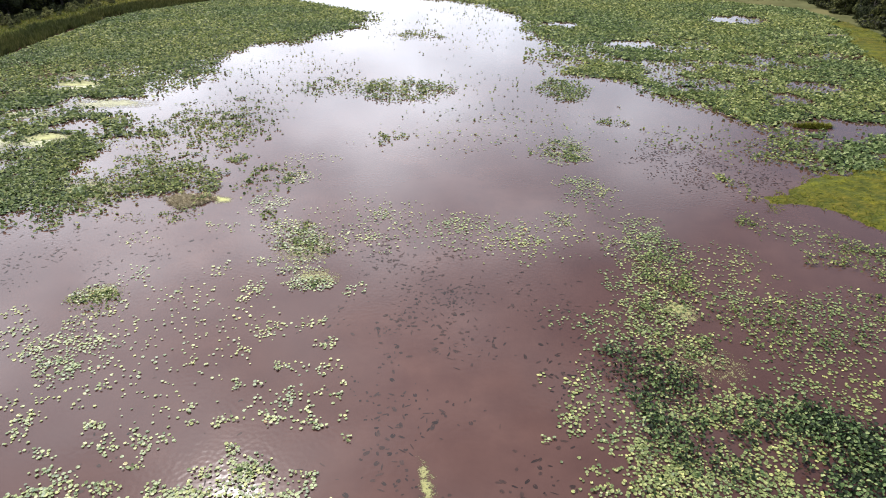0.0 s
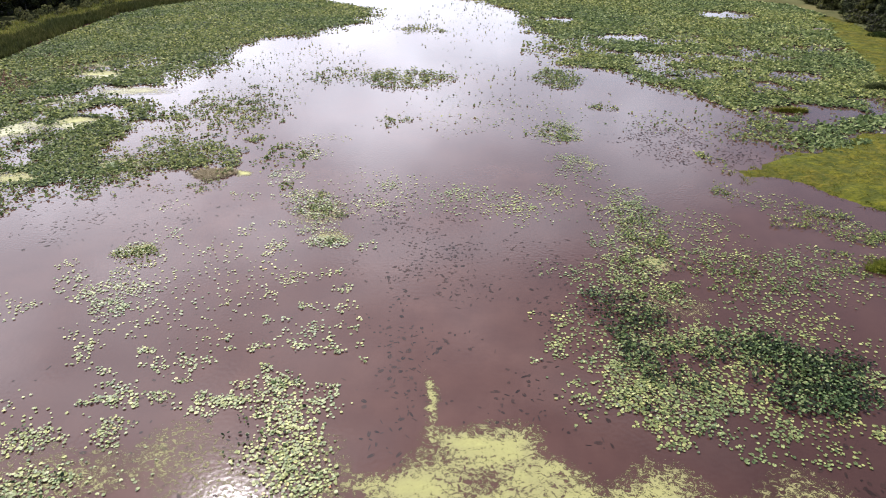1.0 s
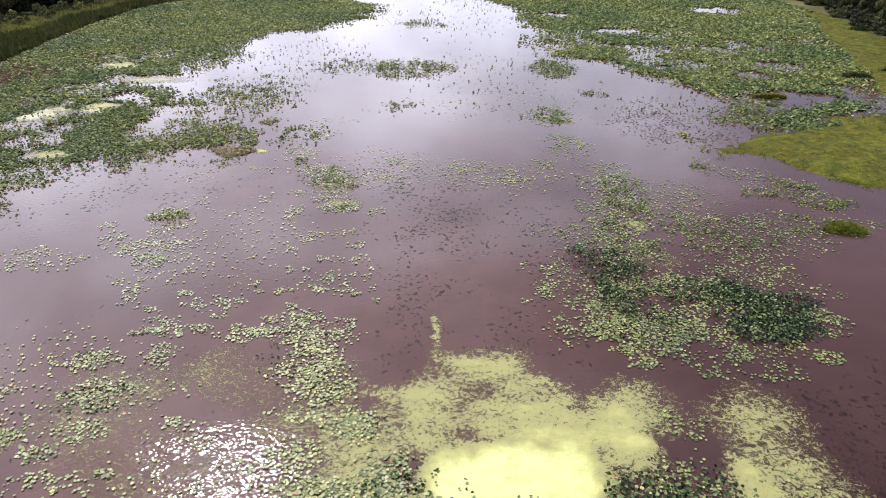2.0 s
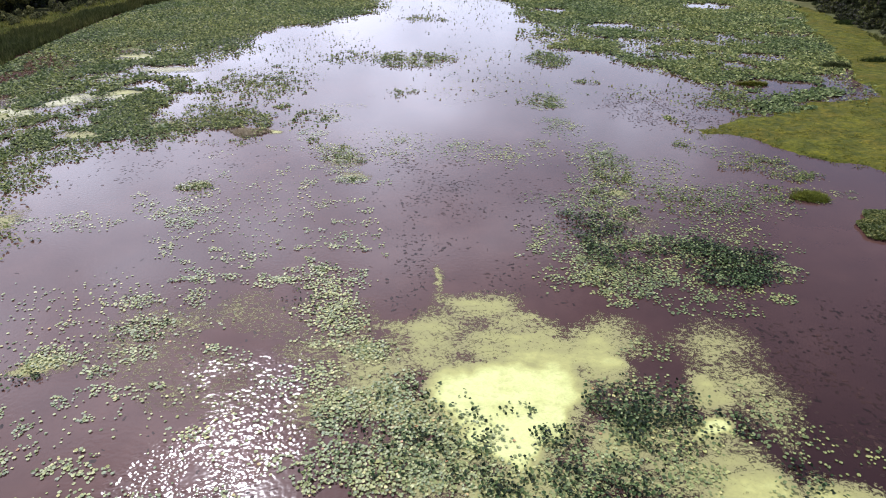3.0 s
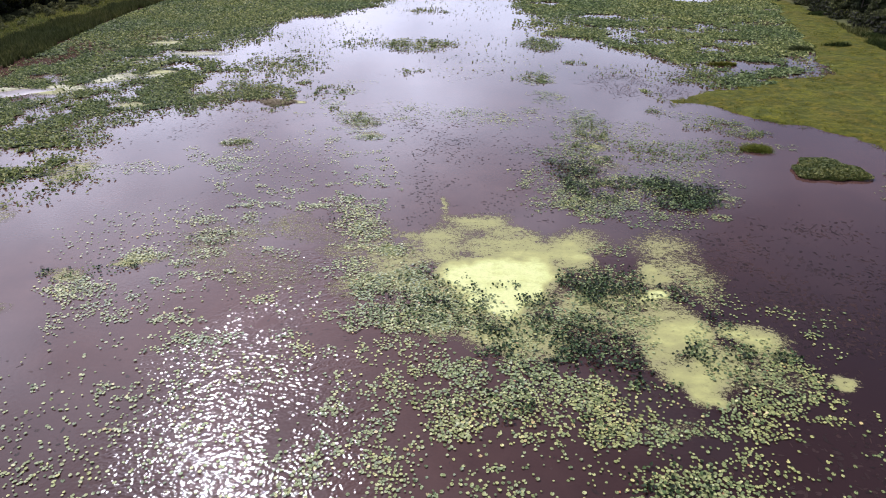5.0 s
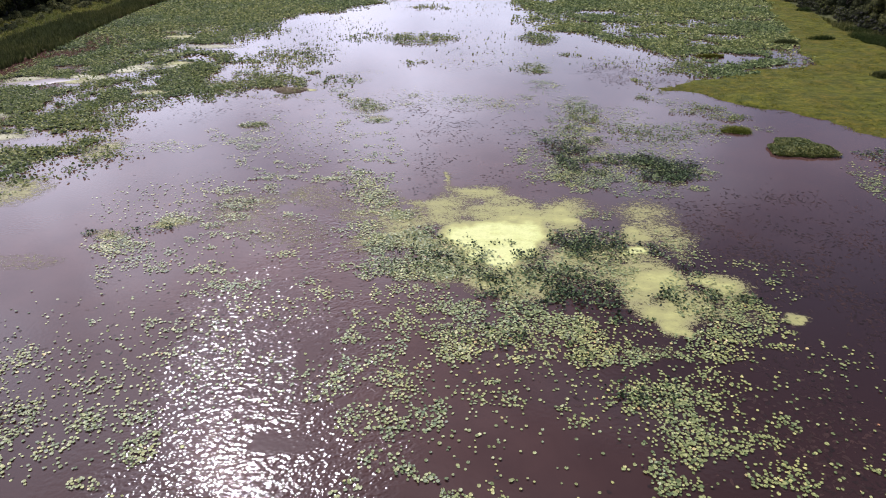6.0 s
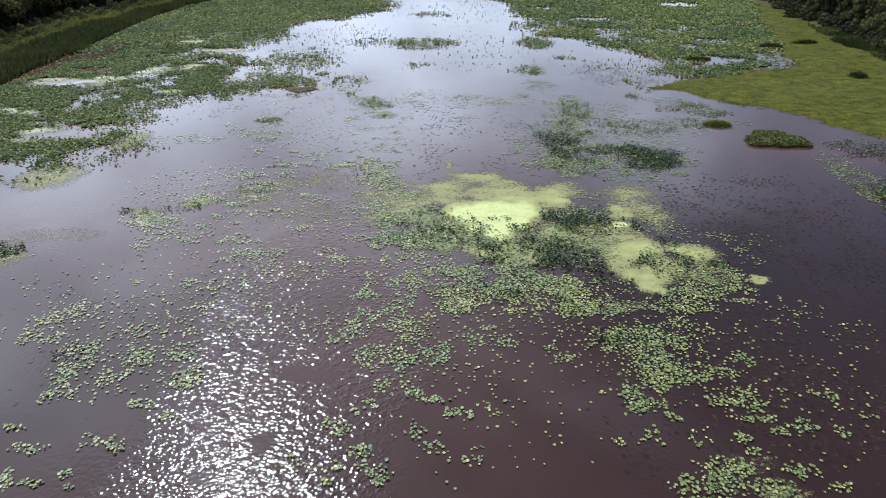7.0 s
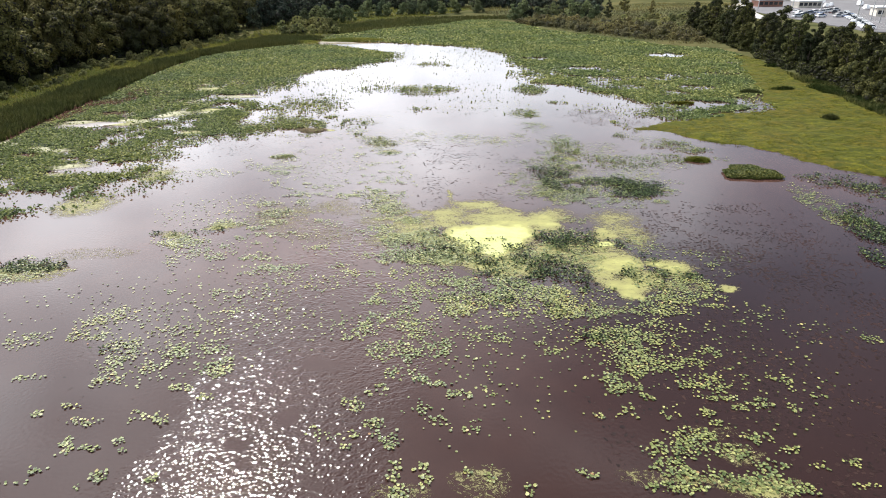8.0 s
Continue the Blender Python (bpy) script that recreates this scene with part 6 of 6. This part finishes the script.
# right belt
plant_row("belt", ((84.5, 209), (80.5, 183), (77.7, 163.3), (76.0, 145.5), (75.8, 126.3), (74.1, 111.2), (74.0, 98.4)), 3.0, 0.68, 1.4, 17)
plant_row("belt", ((74.0, 98.4), (72.3, 85.1), (70.0, 69.9), (68.2, 57.2), (66.5, 33.7)), 2.7, 0.64, 1.2, 24)
plant_row("belt", ((86, 180), (82.7, 165), (80.9, 145.2), (79.8, 113.7)), 4.2, 0.74, 1.4, 18)
plant_row("belt", ((79.8, 113.7), (78.0, 86.9), (74.4, 56.6)), 3.2, 0.68, 1.6, 25)
plant_row("belt", ((72.5, 80), (70.5, 60), (67.5, 36)), 3.0, 0.80, 1.2, 26)
plant_row("belt", ((88, 190), (93, 210), (102, 232)), 4.2, 0.62, 2.2, 19)
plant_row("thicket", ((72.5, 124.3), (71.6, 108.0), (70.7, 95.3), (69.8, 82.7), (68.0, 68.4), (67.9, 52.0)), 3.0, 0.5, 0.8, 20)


build_reeds("marsh_scrub", lambda y: np.interp(y, (154.5, 176.8, 204.9, 237.2, 332.0), (60.9, 47.1, 32.7, 23.4, 0.2)), lambda y: np.interp(y, (150.2, 179.4, 251.9, 339.9), (79.3, 89.2, 124.2, 156.8)), 152, 345, 1.5, 0.8, mat_brown, 55, "brownish marsh scrub and rough grass behind the pond")
build_reeds("marsh_scrub", lambda y: np.interp(y, (159.7, 188.0, 214.0, 256.9, 327.7), (-50.8, -44.2, -42.0, -20.5, 10.1)), lambda y: np.interp(y, (163.1, 195.3, 360.3), (-66.8, -73.9, -65.1)), 160, 340, 1.25, 0.8, mat_scrub, 56, "olive rough grass behind the far reeds")


# ---- mud, sand spit ----
def build_bar(name, cx, cy, a, b, turn, high, mat, label, category, seed):
    """A low uneven bank just above the water."""
    sides, rings = 26, 5
    v, f = [(0, 0, high)], []
    for k in range(1, rings + 1):
        for s in range(sides):
            t, q = 2 * math.pi * s / sides, k / rings
            w = 1 + 0.2 * math.sin(2 * t + seed) + 0.12 * math.sin(5 * t + 2 * seed)
            v.append((a * q * w * math.cos(t), b * q * w * math.sin(t), high * (1 - q ** 2) - 0.03 * (k == rings) + 0.03 * math.sin(9 * t + k)))
    for s in range(sides):
        f.append((0, 1 + s, 1 + (s + 1) % sides))
    for k in range(rings - 1):
        for s in range(sides):
            p, q = 1 + k * sides + s, 1 + k * sides + (s + 1) % sides
            f += [(p, p + sides, q + sides), (p, q + sides, q)]
    ob = new(name, mesh_of(name, v, f, mat, True))
    ob.location, ob.rotation_euler = (cx, cy, 0), (0, 0, radians(turn))
    tagged(ob, label, category)


build_bar("mud_flat", -54.8, 50.3, 4.94, 2.00, 25, 0.10, mat_mud, "wet reddish brown mud flat beside the reeds", "mud", 1)
build_bar("sand_spit", -41.9, 161.0, 12.09, 1.69, -8, 0.3, mat_sand, "pale sandy spit with dry grass on the pond shore", "sandbar", 2)
build_bar("mud_flat", 64.1, 115.3, 2.03, 1.11, 10, 0.12, mat_mud, "small brown mud patch in the leaf bed", "mud", 3)
build_islet("dry_grass_point", -34.3, 166.6, 9.72, 3.35, 0.9, mat_scrub, "golden green grass point at the pond narrows", 47, count=1500)
build_islet("dry_grass_tuft", -48.6, 160.8, 5.58, 1.91, 0.8, mat_scrub, "olive grass tuft on the sand spit", 48, count=600)


# ---- car park behind the right belt ----
LOT_Z = 2.0


def slab(name, corners, z, mat, label, category):
    bm = bmesh.new()
    top = [bm.verts.new((x, y, z)) for x, y in corners]
    low = [bm.verts.new((x, y, z - 0.6)) for x, y in corners]
    bm.faces.new(top), bm.faces.new(low[::-1])
    n = len(top)
    for k in range(n):
        bm.faces.new((top[k], low[k], low[(k + 1) % n], top[(k + 1) % n]))
    bmesh.ops.recalc_face_normals(bm, faces=bm.faces)
    return tagged(solid(name, bm, mat), label, category, kind="structure")


slab("car_park_pavement", ((127.0, 169.7), (235.8, 127.5), (325.0, 338.0), (196.8, 463.6), (133.0, 264.0)), LOT_Z + 0.25, mat_asphalt, "grey worn asphalt car park", "pavement")
slab("access_road", ((115.8, 227.1), (120.2, 222.0), (144.0, 305.5), (167.5, 347.4), (189.6, 386.9), (184.7, 393.4), (162.3, 353.7), (138.5, 311.7)), LOT_Z + 0.20, mat_concrete, "pale concrete access road", "road")
for k in range(14):
    bm = bmesh.new()
    y0 = 180 + k * 5.7
    box(bm, 138.4 + 0.44 * (y0 - 180) - 3, 138.4 + 0.44 * (y0 - 180) + 3, y0, y0 + 0.14, LOT_Z + 0.25, LOT_Z + 0.258)
    tagged(solid("bay_line", bm, mat_line), "white painted parking bay line", "road marking", "bay lines", "structure")


def build_car(paint, van=False):
    """A parked car: body with bonnet and boot, glazed cabin, wheels, lights."""
    root = new("parked_van" if van else "parked_car")
    high = 1.0 if van else 0.82
    bm = bmesh.new()
    rows = ((-2.2, 0.75, high - 0.22), (-2.1, 0.86, high), (-0.9, 0.9, high + 0.06), (1.0, 0.9, high + 0.04), (2.0, 0.84, high - 0.10), (2.25, 0.72, high - 0.3))
    rings = [[bm.verts.new(c) for c in ((x, -w, 0.28), (x, -w, h - 0.1), (x, -w * 0.9, h), (x, w * 0.9, h), (x, w, h - 0.1), (x, w, 0.28))] for x, w, h in rows]
    for a, b in zip(rings, rings[1:]):
        for k in range(6):
            bm.faces.new((a[k], a[(k + 1) % 6], b[(k + 1) % 6], b[k]))
    bm.faces.new(rings[0]), bm.faces.new(rings[-1][::-1])
    bmesh.ops.recalc_face_normals(bm, faces=bm.faces)
    body = solid("body", bm, paint, root)
    top = 2.0 if van else 1.46
    bm = bmesh.new()
    lo = [bm.verts.new(c) for c in ((-2.0, -0.8, high), (1.05, -0.8, high), (1.05, 0.8, high), (-2.0, 0.8, high))]
    hi = [bm.verts.new(c) for c in ((-1.9 if van else -1.35, -0.62, top - 0.05), (0.55 if van else 0.25, -0.62, top - 0.05), (0.55 if van else 0.25, 0.62, top - 0.05), (-1.9 if van else -1.35, 0.62, top - 0.05))]
    for k in range(4):
        bm.faces.new((lo[k], lo[(k + 1) % 4], hi[(k + 1) % 4], hi[k]))
    bm.faces.new(hi)
    solid("cabin" if van else "windows", bm, paint if van else mat_glass, root)
    bm = bmesh.new()
    x1 = 0.6 if van else 0.3
    box(bm, -1.95 if van else -1.4, x1, -0.65, 0.65, top - 0.05, top + 0.02, 0.05)
    solid("roof", bm, paint, root)
    for sx2 in (-1.38, 1.42):
        for sy2 in (-0.8, 0.8):
            bm = bmesh.new()
            tube(bm, [(sx2, sy2 - 0.1, 0.32), (sx2, sy2 + 0.1, 0.32)], [0.32, 0.32], 12)
            wheel = solid("wheel", bm, mat_tyre, root)
            bm = bmesh.new()
            tube(bm, [(sx2, sy2 - 0.115, 0.32), (sx2, sy2 + 0.115, 0.32)], [0.19, 0.19], 10)
            solid("rim", bm, mat_steel, wheel)
    for sy2 in (-0.55, 0.55):
        bm = bmesh.new()
        box(bm, 2.2, 2.27, sy2 - 0.16, sy2 + 0.16, 0.46, 0.56)
        solid("headlight", bm, mat_lamp, body)
        bm = bmesh.new()
        box(bm, -2.23, -2.17, sy2 - 0.14, sy2 + 0.14, 0.5, 0.62)
        solid("tail_light", bm, mat_red, body)
    if van:
        bm = bmesh.new()
        bm.faces.new([bm.verts.new(c) for c in ((1.03, -0.74, high + 0.12), (1.03, 0.74, high + 0.12), (0.62, 0.6, top - 0.16), (0.62, -0.6, top - 0.16))])
        solid("windscreen", bm, mat_glass, root)
    return root


NAMES = ("white", "silver", "black", "dark blue", "grey")
FLEET = [tagged(build_car(p), "%s car parked on the asphalt car park" % n, "car", "parked cars") for p, n in zip(CAR_PAINT, NAMES)]
van = tagged(build_car(CAR_PAINT[0], True), "white van parked on the asphalt car park", "van", "parked vans")
placed = []


def park(x, y, turn, which):
    src = FLEET[which % 5] if which < 9 else van
    at = pose(x, y, LOT_Z + 0.25, 0, 0, turn)
    key = src.name
    if key in placed:
        copy_thing(src, at)
    else:
        src.matrix_basis = at
        placed.append(key)


r_lot = random.Random(8)
for k in range(20):
    q = k / 19
    park(132.0 + 31.0 * q + r_lot.uniform(-0.4, 0.4), 178.3 + 70.2 * q, 62 + 90 + r_lot.uniform(-3, 3), r_lot.choice((0, 0, 1, 1, 2, 3, 4)))
for x, y in ((135.4, 225.2), (134.8, 230.6), (138.3, 234.4), (141.9, 239.8), (144.7, 243.8), (148.2, 247.5), (148.3, 257.6), (142.5, 230.3), (151.4, 231.1), (157.5, 240.4), (139.0, 228.2), (145.3, 235.1), (158.4, 257.5), (163.1, 261.3), (161.0, 253.9), (150.9, 251.4), (154.4, 256.7), (167.0, 266.2), (171.6, 270.8), (146.2, 251.7)):
    park(x + r_lot.uniform(-1, 1), y, 20 + r_lot.uniform(-5, 5), r_lot.choice((0, 0, 1, 1, 1, 2, 4, 3)))
for x, y in ((181.5, 298.7), (199.6, 335.6), (188.4, 306.5), (218.0, 333.5), (191.6, 282.4), (206.3, 312.8)):
    park(x, y, 70 + r_lot.uniform(-20, 20), 9)


def build_shed(name, x, y, turn, long, deep, high, wall, label, openings):
    """A low flat-roofed building: walls, overhanging roof slab, doors or windows set into the front."""
    root = new(name)
    root.matrix_basis = pose(x, y, LOT_Z + 0.25, 0, 0, turn)
    tagged(root, label, "building")
    bm = bmesh.new()
    box(bm, -long / 2, long / 2, -deep / 2, deep / 2, -0.3, high)
    solid("wall", bm, wall, root)
    bm = bmesh.new()
    box(bm, -long / 2 - 0.6, long / 2 + 0.6, -deep / 2 - 0.6, deep / 2 + 0.6, high, high + 0.45, 0.08)
    solid("roof", bm, mat_roof, root)
    for k in range(openings):
        c = -long / 2 + (k + 0.5) * long / openings
        bm = bmesh.new()
        box(bm, c - 0.9, c + 0.9, -deep / 2 - 0.06, -deep / 2 + 0.05, 0.9, min(2.3, high - 0.5))
        solid("window", bm, mat_glass, root)


build_shed("office_building", 157, 309, 8, 13, 7, 3.0, mat_brick, "low brown-red brick building with a flat white roof", 5)
build_shed("canopy_building", 172, 299, 8, 12, 6, 2.8, mat_wall, "low beige building with a flat white roof", 5)
build_shed("store_building", 181, 236, -20, 24, 12, 3.2, mat_wall, "long beige store building with a pale flat roof", 8)
build_shed("office_building", 200, 372, 12, 20, 10, 4.0, mat_wall, "low beige building at the back of the car park", 7)


def build_pole(x, y, high):
    root = new("lamp_post")
    root.matrix_basis = pose(x, y, LOT_Z + 0.1, 0, 0, 30)
    tagged(root, "tall thin grey lamp post in the car park", "lamp post", "lamp posts")
    bm = bmesh.new()
    tube(bm, [(0, 0, 0), (0, 0, high)], [0.20, 0.12], 7)
    solid("pole", bm, mat_steel, root)
    bm = bmesh.new()
    box(bm, -0.2, 1.3, -0.14, 0.14, high - 0.05, high + 0.12, 0.04)
    solid("lamp_head", bm, mat_steel, root)


for x, y in ((138.8, 277.0), (150.5, 268.5), (148.1, 239.9), (132.9, 187.6), (151.8, 210.9), (149.0, 201.0)):
    build_pole(x, y, 10.5)
